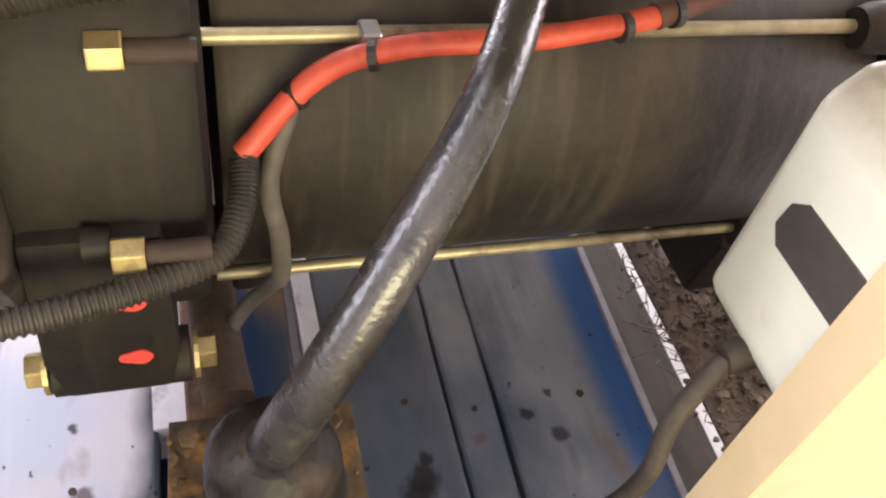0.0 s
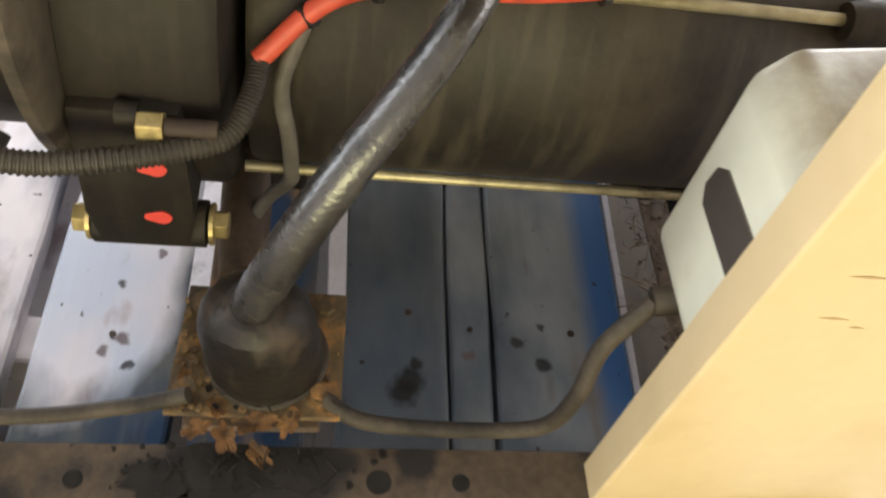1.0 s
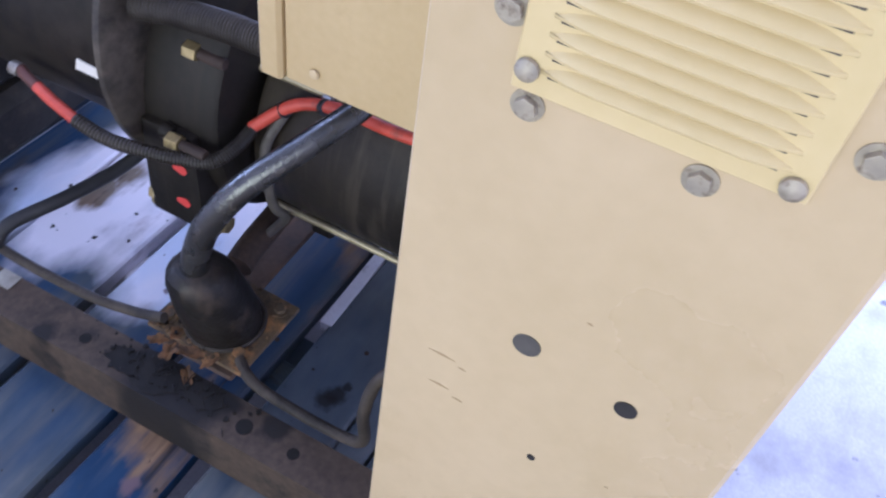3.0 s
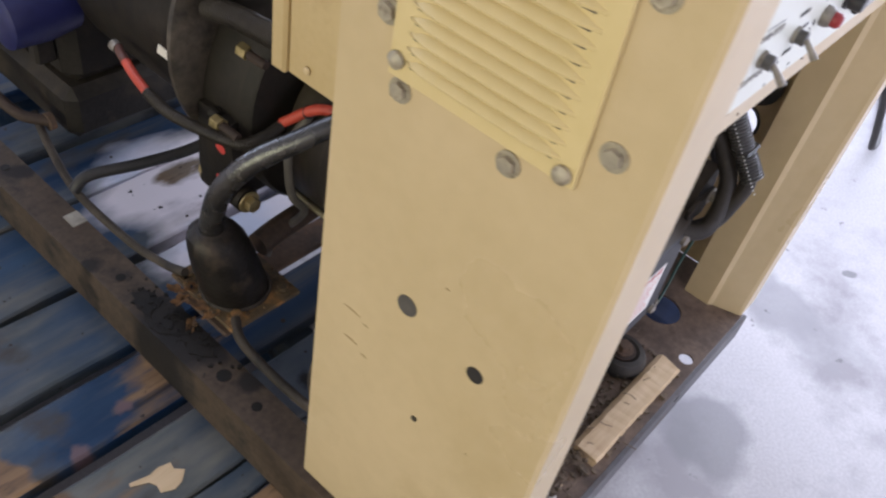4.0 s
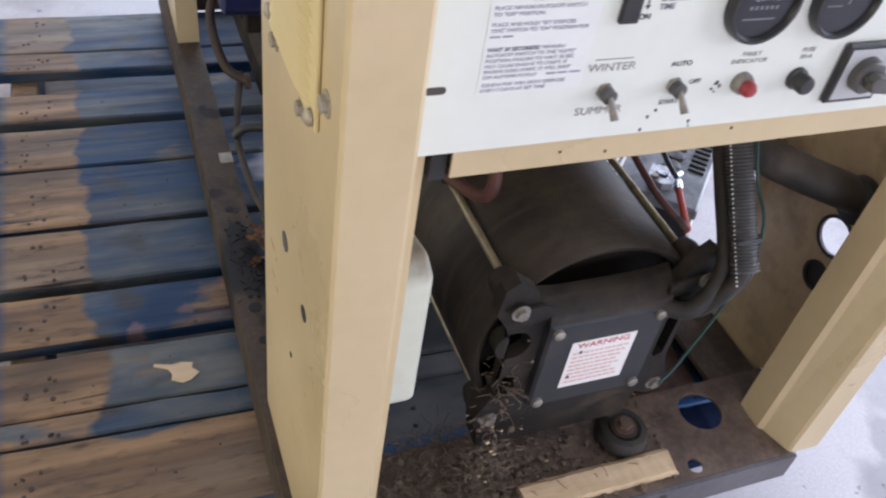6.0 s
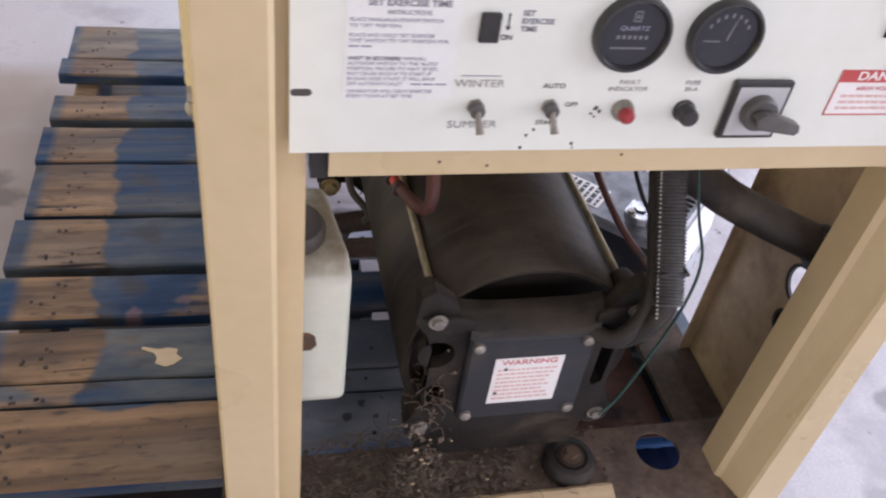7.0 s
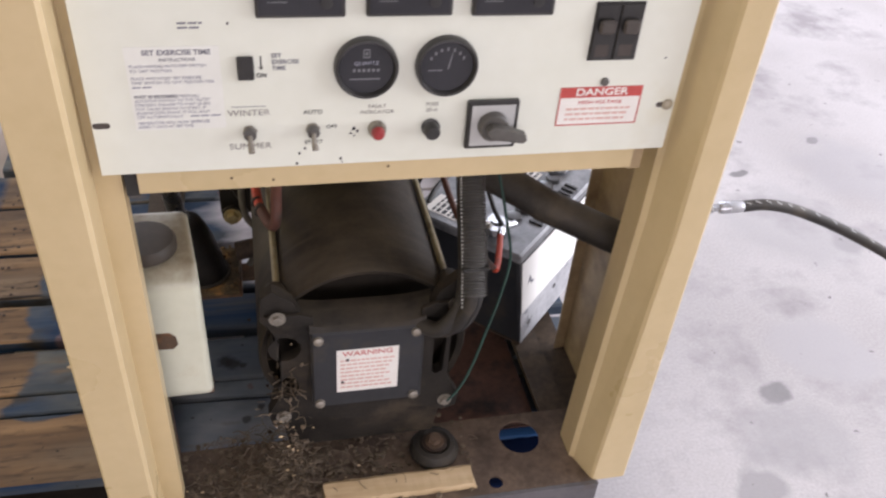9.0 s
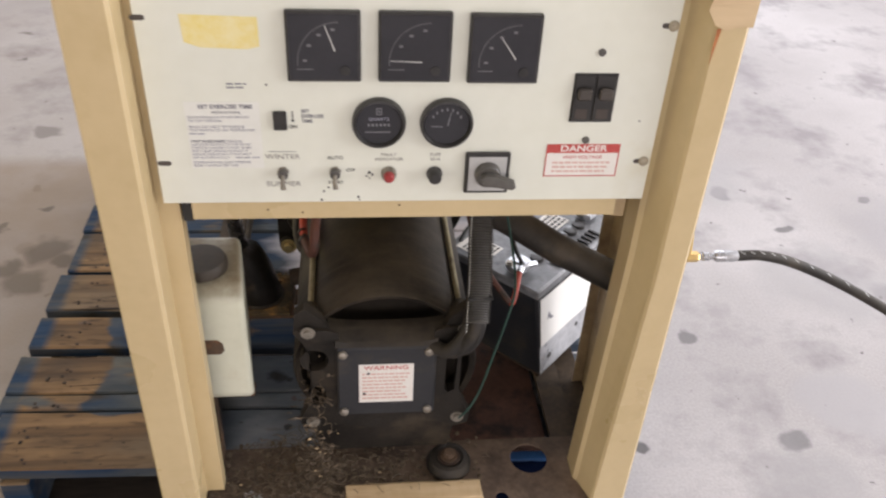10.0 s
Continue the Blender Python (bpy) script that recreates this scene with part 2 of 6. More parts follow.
BATTERY_TOP = material("dusty_battery_lid", (0.10, 0.105, 0.115), (0.24, 0.245, 0.255), 0.35, scale=30, fine=200, bump=0.2, stain=(0.05, 0.05, 0.055), stain_amount=0.35, stain_scale=25)
FOIL = material("silver_label_film", (0.34, 0.35, 0.37), (0.52, 0.53, 0.55), 0.3, 0.3, scale=18, bump=0.05, stain=(0.24, 0.25, 0.27), stain_amount=0.3, stain_scale=16)
BRASS = material("brass", (0.62, 0.42, 0.16), (0.75, 0.55, 0.25), 0.3, 0.9)
GREENWIRE = material("green_wire", (0.012, 0.045, 0.035), (0.02, 0.065, 0.05), 0.45)
BLUE = material("blue_oil_filter", (0.008, 0.010, 0.060), (0.020, 0.023, 0.115), 0.45)
LEAF = material("dry_leaf", (0.10, 0.055, 0.024), (0.44, 0.225, 0.080), 0.75, scale=90, bump=0.4, stain=(0.06, 0.035, 0.02), stain_amount=0.3, stain_scale=60)
LEAF_CRUMB = material("crumbled_leaf", (0.045, 0.030, 0.016), (0.20, 0.115, 0.045), 0.85, scale=110, bump=0.4)
LITTER = material("dry_grass_litter", (0.060, 0.044, 0.030), (0.22, 0.165, 0.11), 0.85, scale=80, bump=0.3)
PALE = material("pale_fresh_wood", (0.50, 0.36, 0.20), (0.66, 0.50, 0.31), 0.7, scale=20, stretch=(0.12, 1, 1), bump=0.5, stain=(0.33, 0.20, 0.10), stain_amount=0.32, stain_scale=16)
THROUGH = material("dull_zinc_rod", (0.30, 0.255, 0.15), (0.46, 0.40, 0.25), 0.42, 0.55, scale=30, bump=0.1, stain=(0.10, 0.075, 0.05), stain_amount=0.3, stain_scale=18)
GAP_LIGHT = material("gap_light_white", (0.66, 0.63, 0.68), (0.80, 0.78, 0.82), 0.6, scale=30, bump=0.2, stain=(0.40, 0.37, 0.40), stain_amount=0.2, stain_scale=30)
BROWNPRINT = material("brown_marking", (0.045, 0.035, 0.03), (0.07, 0.055, 0.045), 0.5, bump=0)
FADEDINK = material("faded_black_print", (0.18, 0.17, 0.16), (0.42, 0.40, 0.37), 0.6, scale=150, fine=600, bump=0)
DARKRUST = material("dark_rust", (0.026, 0.016, 0.011), (0.058, 0.034, 0.022), 0.75, scale=24, bump=0.4)
BOOT = material("dirty_boot_rubber", (0.006, 0.0055, 0.005), (0.018, 0.015, 0.012), 0.46, scale=30, fine=200, bump=0.8, stain=(0.060, 0.042, 0.028), stain_amount=0.28, stain_scale=22, spec=0.3, dust=(0.046, 0.037, 0.028), dust_amount=0.3)
THINHOSE = material("grey_thin_hose", (0.075, 0.066, 0.050), (0.13, 0.115, 0.09), 0.6, scale=30, bump=0.2)
DARKWOOD = material("dark_bottom_board", (0.018, 0.015, 0.013), (0.060, 0.047, 0.036), 0.8, scale=14, stretch=(0.2, 1, 1), bump=0.4, stain=(0.025, 0.03, 0.05), stain_amount=0.3, stain_scale=8, spec=0.2)
DIALINK = material("dim_dial_print", (0.13, 0.13, 0.14), (0.20, 0.20, 0.21), 0.6, bump=0)
BLACK_HOUSING = material("black_housing_paint", (0.008, 0.007, 0.006), (0.022, 0.018, 0.014), 0.55, scale=9, fine=160, bump=0.35, stain=(0.034, 0.026, 0.019), stain_amount=0.3, stain_scale=7, spec=0.22, dust=(0.042, 0.034, 0.024), dust_amount=0.35, streaks=(0.024, 0.019, 0.014))
CONDUIT = material("grey_ribbed_conduit", (0.040, 0.038, 0.035), (0.095, 0.090, 0.082), 0.45, scale=20, bump=0.1, spec=0.4)
WALLPAINT = material("hall_wall", (0.55, 0.50, 0.47), (0.62, 0.57, 0.54), 0.8, scale=1, fine=20, bump=0.05)
CEILING = material("hall_ceiling", (0.5, 0.5, 0.5), (0.6, 0.6, 0.6), 0.9, scale=1, bump=0.05)


def painted_wood():
    """Old planks: weathered brown wood under worn blue paint that clings in patches."""
    m = bpy.data.materials.new("worn_blue_planks")
    m.use_nodes = True
    n, l = m.node_tree.nodes, m.node_tree.links
    b = n["Principled BSDF"]
    tc, info = n.new("ShaderNodeTexCoord"), n.new("ShaderNodeObjectInfo")
    shift = n.new("ShaderNodeVectorMath")
    shift.operation = "MULTIPLY_ADD"
    l.new(info.outputs["Random"], shift.inputs[0])
    shift.inputs[1].default_value = (7.0, 3.0, 5.0)
    l.new(tc.outputs["Object"], shift.inputs[2])

    def noise_at(scale, stretch, detail=6):
        mp, node = n.new("ShaderNodeMapping"), n.new("ShaderNodeTexNoise")
        mp.inputs["Scale"].default_value = stretch
        l.new(shift.outputs[0], mp.inputs["Vector"])
        l.new(mp.outputs["Vector"], node.inputs["Vector"])
        node.inputs["Scale"].default_value, node.inputs["Detail"].default_value = scale, detail
        return node.outputs["Fac"]

    def span(value, low, high):
        r = n.new("ShaderNodeMapRange")
        r.inputs["From Min"].default_value, r.inputs["From Max"].default_value = low, high
        l.new(value, r.inputs["Value"])
        return r.outputs["Result"]

    def mix(fac, a, c):
        x = n.new("ShaderNodeMix")
        x.data_type = "RGBA"
        l.new(fac, x.inputs["Factor"])
        for key, value in (("A", a), ("B", c)):
            if isinstance(value, tuple):
                x.inputs[key].default_value = (*value, 1)
            else:
                l.new(value, x.inputs[key])
        return x.outputs["Result"]

    grain = noise_at(40, (0.06, 1.0, 1.0), 8)
    wood = mix(span(grain, 0.28, 0.72), (0.090, 0.056, 0.033), (0.310, 0.192, 0.098))
    wood = mix(span(noise_at(9, (0.5, 1, 1)), 0.5, 0.72), wood, (0.075, 0.055, 0.04))
    wood = mix(span(noise_at(4, (0.5, 1, 1), 8), 0.52, 0.66), wood, mix(span(grain, 0.3, 0.7), (0.085, 0.066, 0.047), (0.22, 0.172, 0.120)))
    wood = mix(span(noise_at(34, (0.05, 1, 1), 4), 0.655, 0.70), wood, (0.022, 0.016, 0.012))
    wood = mix(span(noise_at(110, (0.25, 1, 1), 6), 0.55, 0.75), wood, (0.07, 0.048, 0.032))
    blue = mix(span(noise_at(12, (0.4, 1, 1)), 0.35, 0.7), (0.007, 0.027, 0.068), (0.026, 0.058, 0.110))
    blue = mix(span(grain, 0.50, 0.75), blue, (0.095, 0.090, 0.080))
    # paler, chalkier paint on some boards than on others
    chalk = n.new("ShaderNodeMath")
    chalk.operation = "MULTIPLY_ADD"
    chalk.inputs[1].default_value = 0.16
    l.new(info.outputs["Random"], chalk.inputs[0])
    l.new(noise_at(7, (0.45, 1, 1), 10), chalk.inputs[2])
    blue = mix(span(chalk.outputs[0], 0.52, 0.70), blue, mix(span(noise_at(30, (0.3, 1, 1), 8), 0.35, 0.65), (0.055, 0.068, 0.078), (0.145, 0.142, 0.122)))
    blue = mix(span(noise_at(15, (0.6, 1, 1), 9), 0.58, 0.70), blue, (0.050, 0.043, 0.037))
    sep = n.new("ShaderNodeSeparateXYZ")
    l.new(tc.outputs["Object"], sep.inputs[0])
    # the front boards are a deeper, less chalky blue inside the frame
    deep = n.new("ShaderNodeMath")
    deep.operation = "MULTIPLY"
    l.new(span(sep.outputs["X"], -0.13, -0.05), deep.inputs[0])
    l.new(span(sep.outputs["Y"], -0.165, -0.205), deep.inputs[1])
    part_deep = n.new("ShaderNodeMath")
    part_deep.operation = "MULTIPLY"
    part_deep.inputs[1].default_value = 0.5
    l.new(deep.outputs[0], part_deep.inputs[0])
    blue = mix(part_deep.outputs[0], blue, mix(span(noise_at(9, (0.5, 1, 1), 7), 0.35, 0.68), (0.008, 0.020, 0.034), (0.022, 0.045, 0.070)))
    # a strip near the ends was covered when the planks were painted
    edge = n.new("ShaderNodeMapRange")
    edge.inputs["From Min"].default_value, edge.inputs["From Max"].default_value = -0.372, -0.328
    edge.inputs["To Min"].default_value, edge.inputs["To Max"].default_value = -0.20, 0.17
    l.new(sep.outputs["X"], edge.inputs["Value"])
    # brush-ends of paint left on the tips, and fresh blue along the front board's sheltered edge
    tip = span(sep.outputs["X"], -0.458, -0.474)
    front = n.new("ShaderNodeMath")
    front.operation = "MULTIPLY"
    l.new(span(sep.outputs["Y"], -0.436, -0.456), front.inputs[0])
    l.new(span(sep.outputs["X"], -0.14, -0.04), front.inputs[1])
    patch = n.new("ShaderNodeMath")
    patch.operation = "ADD"
    l.new(noise_at(5.5, (0.7, 1, 1), 9), patch.inputs[0])
    l.new(edge.outputs["Result"], patch.inputs[1])
    # the front board is worn bare outside the frame
    bare, bared = n.new("ShaderNodeMath"), n.new("ShaderNodeMath")
    bare.operation, bared.operation = "MULTIPLY", "MULTIPLY_ADD"
    l.new(span(sep.outputs["X"], -0.13, -0.17), bare.inputs[0])
    l.new(span(sep.outputs["Y"], -0.345, -0.355), bare.inputs[1])
    l.new(bare.outputs[0], bared.inputs[0])
    bared.inputs[1].default_value = -0.22
    l.new(patch.outputs[0], bared.inputs[2])
    streak = n.new("ShaderNodeMath")
    streak.operation = "MULTIPLY_ADD"
    streak.inputs[1].default_value = 0.35
    l.new(noise_at(26, (0.16, 1, 1), 8), streak.inputs[0])
    l.new(bared.outputs[0], streak.inputs[2])
    geo, nz = n.new("ShaderNodeNewGeometry"), n.new("ShaderNodeSeparateXYZ")
    l.new(geo.outputs["Normal"], nz.inputs[0])
    side = span(nz.outputs["Z"], 0.6, 0.3)
    painted = n.new("ShaderNodeMath")
    painted.operation = "MAXIMUM"
    l.new(span(streak.outputs[0], 0.65, 0.72), painted.inputs[0])
    worn_side, tipped = n.new("ShaderNodeMath"), n.new("ShaderNodeMath")
    tipped.operation = worn_side.operation = "MAXIMUM"
    l.new(side, tipped.inputs[0])
    l.new(tip, tipped.inputs[1])
    l.new(tipped.outputs[0], worn_side.inputs[0])
    l.new(front.outputs[0], worn_side.inputs[1])
    l.new(worn_side.outputs[0], painted.inputs[1])
    mask = painted.outputs[0]
    # pale rear boards: whitish paint, with bright sky reflection put into the colour
    far = n.new("ShaderNodeMapRange")
    far.inputs["From Min"].default_value, far.inputs["From Max"].default_value = -0.10, -0.05
    far.inputs["To Min"].default_value = 0.06
    back = n.new("ShaderNodeMapRange")
    back.inputs["From Min"].default_value, back.inputs["From Max"].default_value = 0.32, 0.20
    l.new(sep.outputs["Y"], back.inputs["Value"])
    l.new(sep.outputs["Y"], far.inputs["Value"])
    inner = n.new("ShaderNodeMapRange")
    inner.inputs["From Min"].default_value, inner.inputs["From Max"].default_value = -0.16, 0.0
    l.new(sep.outputs["X"], inner.inputs["Value"])
    both = n.new("ShaderNodeMath")
    both.operation = "MULTIPLY"
    l.new(far.outputs["Result"], both.inputs[0])
    l.new(inner.outputs["Result"], both.inputs[1])
    kept = n.new("ShaderNodeMath")
    kept.operation = "MULTIPLY"
    l.new(both.outputs[0], kept.inputs[0])
    l.new(back.outputs["Result"], kept.inputs[1])
    film = n.new("ShaderNodeMath")
    film.operation = "MULTIPLY_ADD"
    film.inputs[1].default_value = 0.45
    l.new(kept.outputs[0], film.inputs[0])
    l.new(noise_at(6, (0.5, 1, 1), 8), film.inputs[2])
    white = mix(span(noise_at(7, (0.6, 1, 1), 8), 0.50, 0.68), (0.74, 0.68, 0.69), (0.56, 0.60, 0.70))
    white = mix(span(noise_at(22, (0.5, 1, 1), 8), 0.60, 0.72), white, (0.40, 0.33, 0.34))
    # greyish worn boards inside the frame, with light put into their colour
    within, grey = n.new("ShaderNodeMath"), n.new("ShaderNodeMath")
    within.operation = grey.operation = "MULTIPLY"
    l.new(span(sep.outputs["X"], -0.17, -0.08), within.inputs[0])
    front_grey = n.new("ShaderNodeMapRange")
    front_grey.inputs["From Min"].default_value, front_grey.inputs["From Max"].default_value, front_grey.inputs["To Min"].default_value = -0.300, -0.325, 0.42
    l.new(sep.outputs["Y"], front_grey.inputs["Value"])
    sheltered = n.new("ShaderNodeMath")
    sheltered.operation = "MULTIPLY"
    l.new(front_grey.outputs["Result"], sheltered.inputs[0])
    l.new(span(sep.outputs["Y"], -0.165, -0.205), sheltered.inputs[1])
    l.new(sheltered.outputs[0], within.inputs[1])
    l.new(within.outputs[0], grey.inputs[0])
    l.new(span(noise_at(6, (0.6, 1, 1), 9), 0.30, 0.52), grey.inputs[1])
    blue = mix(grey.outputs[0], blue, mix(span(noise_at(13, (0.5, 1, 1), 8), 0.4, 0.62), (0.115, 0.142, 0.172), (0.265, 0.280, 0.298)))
    blue = mix(front.outputs[0], blue, (0.045, 0.145, 0.36))
    blue = mix(span(film.outputs[0], 0.74, 0.90), blue, white)
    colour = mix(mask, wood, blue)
    spots = span(noise_at(70, (1, 1, 1), 2), 0.72, 0.76)
    colour = mix(spots, colour, (0.03, 0.025, 0.02))
    l.new(colour, b.inputs["Base Color"])
    # the same boards inside the frame are glossier
    gloss, sheen = n.new("ShaderNodeMapRange"), n.new("ShaderNodeMapRange")
    gloss.inputs["To Min"].default_value, gloss.inputs["To Max"].default_value = 0.17, 0.65
    sheen.inputs["To Min"].default_value, sheen.inputs["To Max"].default_value = 0.55, 0.42
    l.new(within.outputs[0], gloss.inputs["Value"])
    l.new(within.outputs[0], sheen.inputs["Value"])
    l.new(gloss.outputs["Result"], b.inputs["Specular IOR Level"])
    l.new(sheen.outputs["Result"], b.inputs["Roughness"])
    bp = n.new("ShaderNodeBump")
    bp.inputs["Strength"].default_value, bp.inputs["Distance"].default_value = 0.8, 0.003
    l.new(grain, bp.inputs["Height"])
    l.new(bp.outputs["Normal"], b.inputs["Normal"])
    return m


PLANK = painted_wood()


def spots(m, places, warp_scale, warp_by, strength=0.75):
    """Adds stains of their own outline at (x, y, radius, tone) in the object's metres; tone is a colour."""
    n, l = m.node_tree.nodes, m.node_tree.links
    b = n["Principled BSDF"]
    source = b.inputs["Base Color"].links[0].from_socket
    tc, warp, off = n.new("ShaderNodeTexCoord"), n.new("ShaderNodeTexNoise"), n.new("ShaderNodeVectorMath")
    warp.inputs["Scale"].default_value, warp.inputs["Detail"].default_value = warp_scale, 6
    l.new(tc.outputs["Object"], warp.inputs["Vector"])
    off.operation = "MULTIPLY_ADD"
    off.inputs[1].default_value = (warp_by, warp_by, 0.0)
    l.new(warp.outputs["Color"], off.inputs[0])
    l.new(tc.outputs["Object"], off.inputs[2])
    flat = n.new("ShaderNodeVectorMath")
    flat.operation = "MULTIPLY"
    flat.inputs[1].default_value = (1, 1, 0)
    l.new(off.outputs[0], flat.inputs[0])
    for x, y, r, tone in places:
        dist, fade, mix = n.new("ShaderNodeVectorMath"), n.new("ShaderNodeMapRange"), n.new("ShaderNodeMix")
        dist.operation = "DISTANCE"
        dist.inputs[1].default_value = (x + warp_by / 2, y + warp_by / 2, 0)
        l.new(flat.outputs[0], dist.inputs[0])
        fade.inputs["From Min"].default_value, fade.inputs["From Max"].default_value = r * 1.25, r * 0.7
        fade.inputs["To Max"].default_value = strength
        l.new(dist.outputs["Value"], fade.inputs["Value"])
        mix.data_type = "RGBA"
        mix.inputs["B"].default_value = (*tone, 1)
        l.new(fade.outputs["Result"], mix.inputs["Factor"])
        l.new(source, mix.inputs["A"])
        source = mix.outputs["Result"]
    l.new(source, b.inputs["Base Color"])


BLACKISH = (0.012, 0.010, 0.009)
KNOT = (0.13, 0.085, 0.09)
spots(PLANK, [(-0.028, -0.277, 0.013, BLACKISH), (-0.040, -0.270, 0.012, BLACKISH), (-0.012, -0.283, 0.006, BLACKISH), (0.058, -0.027, 0.0045, BLACKISH), (0.002, -0.038, 0.007, KNOT), (-0.023, -0.044, 0.0035, BLACKISH), (-0.011, -0.022, 0.005, KNOT), (0.09, -0.055, 0.004, KNOT),
              (0.012, -0.375, 0.006, BLACKISH), (-0.01, -0.395, 0.007, BLACKISH), (0.03, -0.40, 0.004, BLACKISH), (0.0, -0.33, 0.005, KNOT), (-0.30, -0.18, 0.012, KNOT), (-0.23, -0.155, 0.010, KNOT)], 60, 0.018, 0.85)
spots(RAIL, [(-0.31, -0.075, 0.045, BLACKISH), (-0.32, -0.040, 0.045, BLACKISH), (-0.30, -0.10, 0.02, BLACKISH), (-0.305, -0.02, 0.02, BLACKISH), (-0.30, -0.17, 0.014, BLACKISH), (-0.33, 0.10, 0.016, BLACKISH), (-0.31, 0.31, 0.02, BLACKISH)], 22, 0.06, 0.92)


def concrete():
    """Pale trowelled concrete: mottling, fine speckle, hairline marks and old oil stains where they lie on the floor."""
    m = material("concrete_floor", (0.315, 0.294, 0.291), (0.500, 0.478, 0.478), 0.6, scale=1.7, fine=190, bump=0.06, stain=(0.265, 0.245, 0.250), stain_amount=0.42, stain_scale=3.4)
    n, l = m.node_tree.nodes, m.node_tree.links
    b = n["Principled BSDF"]
    source = b.inputs["Base Color"].links[0].from_socket
    tc = n.new("ShaderNodeTexCoord")
    warp = n.new("ShaderNodeTexNoise")
    warp.inputs["Scale"].default_value, warp.inputs["Detail"].default_value = 9, 5
    l.new(tc.outputs["Object"], warp.inputs["Vector"])
    off = n.new("ShaderNodeVectorMath")
    off.operation = "MULTIPLY_ADD"
    off.inputs[1].default_value = (0.11, 0.11, 0.0)
    l.new(warp.outputs["Color"], off.inputs[0])
    l.new(tc.outputs["Object"], off.inputs[2])
    for x, y, r, tone in ((0.575, -0.03, 0.075, 0.20), (0.925, 0.01, 0.07, 0.24), (0.98, 0.09, 0.05, 0.26), (1.115, -0.04, 0.018, 0.10), (0.812, 0.31, 0.018, 0.03), (1.27, 0.40, 0.10, 0.36), (1.11, 0.30, 0.035, 0.13),
                          (1.31, 1.22, 0.035, 0.16), (1.405, 1.03, 0.02, 0.10), (1.715, 1.17, 0.022, 0.12), (-0.535, 0.99, 0.03, 0.16), (-0.64, 1.6, 0.04, 0.17), (-0.575, 1.27, 0.016, 0.06), (1.0, 0.62, 0.02, 0.12), (1.55, 0.72, 0.05, 0.24), (-0.8, 0.75, 0.16, 0.28)):
        dist, fade, mix = n.new("ShaderNodeVectorMath"), n.new("ShaderNodeMapRange"), n.new("ShaderNodeMix")
        dist.operation = "DISTANCE"
        dist.inputs[1].default_value = (x, y, 0)
        l.new(off.outputs[0], dist.inputs[0])
        fade.inputs["From Min"].default_value, fade.inputs["From Max"].default_value = r * 1.15, r * 0.8
        l.new(dist.outputs["Value"], fade.inputs["Value"])
        scaled = n.new("ShaderNodeMath")
        scaled.operation = "MULTIPLY"
        scaled.inputs[1].default_value = 0.75
        l.new(fade.outputs["Result"], scaled.inputs[0])
        mix.data_type = "RGBA"
        mix.inputs["B"].default_value = (tone, tone * 0.96, tone * 0.98, 1)
        l.new(scaled.outputs[0], mix.inputs["Factor"])
        l.new(source, mix.inputs["A"])
        source = mix.outputs["Result"]
    specks = n.new("ShaderNodeTexNoise")
    specks.inputs["Scale"].default_value, specks.inputs["Detail"].default_value = 26, 3
    l.new(tc.outputs["Object"], specks.inputs["Vector"])
    pick = n.new("ShaderNodeMapRange")
    pick.inputs["From Min"].default_value, pick.inputs["From Max"].default_value = 0.70, 0.74
    l.new(specks.outputs["Fac"], pick.inputs["Value"])
    mix = n.new("ShaderNodeMix")
    mix.data_type = "RGBA"
    mix.inputs["B"].default_value = (0.14, 0.13, 0.13, 1)
    l.new(pick.outputs["Result"], mix.inputs["Factor"])
    l.new(source, mix.inputs["A"])
    l.new(mix.outputs["Result"], b.inputs["Base Color"])
    return m


CONCRETE = concrete()


def browner_slab(m):
    """Browns the slab west of the pallet, up to y about 1.36; weaker beyond."""
    n, l = m.node_tree.nodes, m.node_tree.links
    b = n["Principled BSDF"]
    source = b.inputs["Base Color"].links[0].from_socket
    tc, warp, sep = n.new("ShaderNodeTexCoord"), n.new("ShaderNodeTexNoise"), n.new("ShaderNodeSeparateXYZ")
    warp.inputs["Scale"].default_value, warp.inputs["Detail"].default_value = 3.0, 7
    l.new(tc.outputs["Object"], warp.inputs["Vector"])
    l.new(tc.outputs["Object"], sep.inputs[0])

    def ramp(value, low, high, top=1.0, bottom=0.0):
        r = n.new("ShaderNodeMapRange")
        r.inputs["From Min"].default_value, r.inputs["From Max"].default_value = low, high
        r.inputs["To Min"].default_value, r.inputs["To Max"].default_value = bottom, top
        l.new(value, r.inputs["Value"])
        return r.outputs["Result"]

    def times(a, c):
        x = n.new("ShaderNodeMath")
        x.operation = "MULTIPLY"
        l.new(a, x.inputs[0])
        l.new(c, x.inputs[1])
        return x.outputs[0]

    west = ramp(sep.outputs["X"], -0.1, -0.45)
    film = times(times(west, ramp(sep.outputs["Y"], 1.40, 1.33, 0.85, 0.28)), ramp(warp.outputs["Fac"], 0.3, 0.62, 1.0, 0.55))
    mix = n.new("ShaderNodeMix")
    mix.data_type = "RGBA"
    mix.inputs["B"].default_value = (0.255, 0.190, 0.135, 1)
    l.new(film, mix.inputs["Factor"])
    l.new(source, mix.inputs["A"])
    l.new(mix.outputs["Result"], b.inputs["Base Color"])


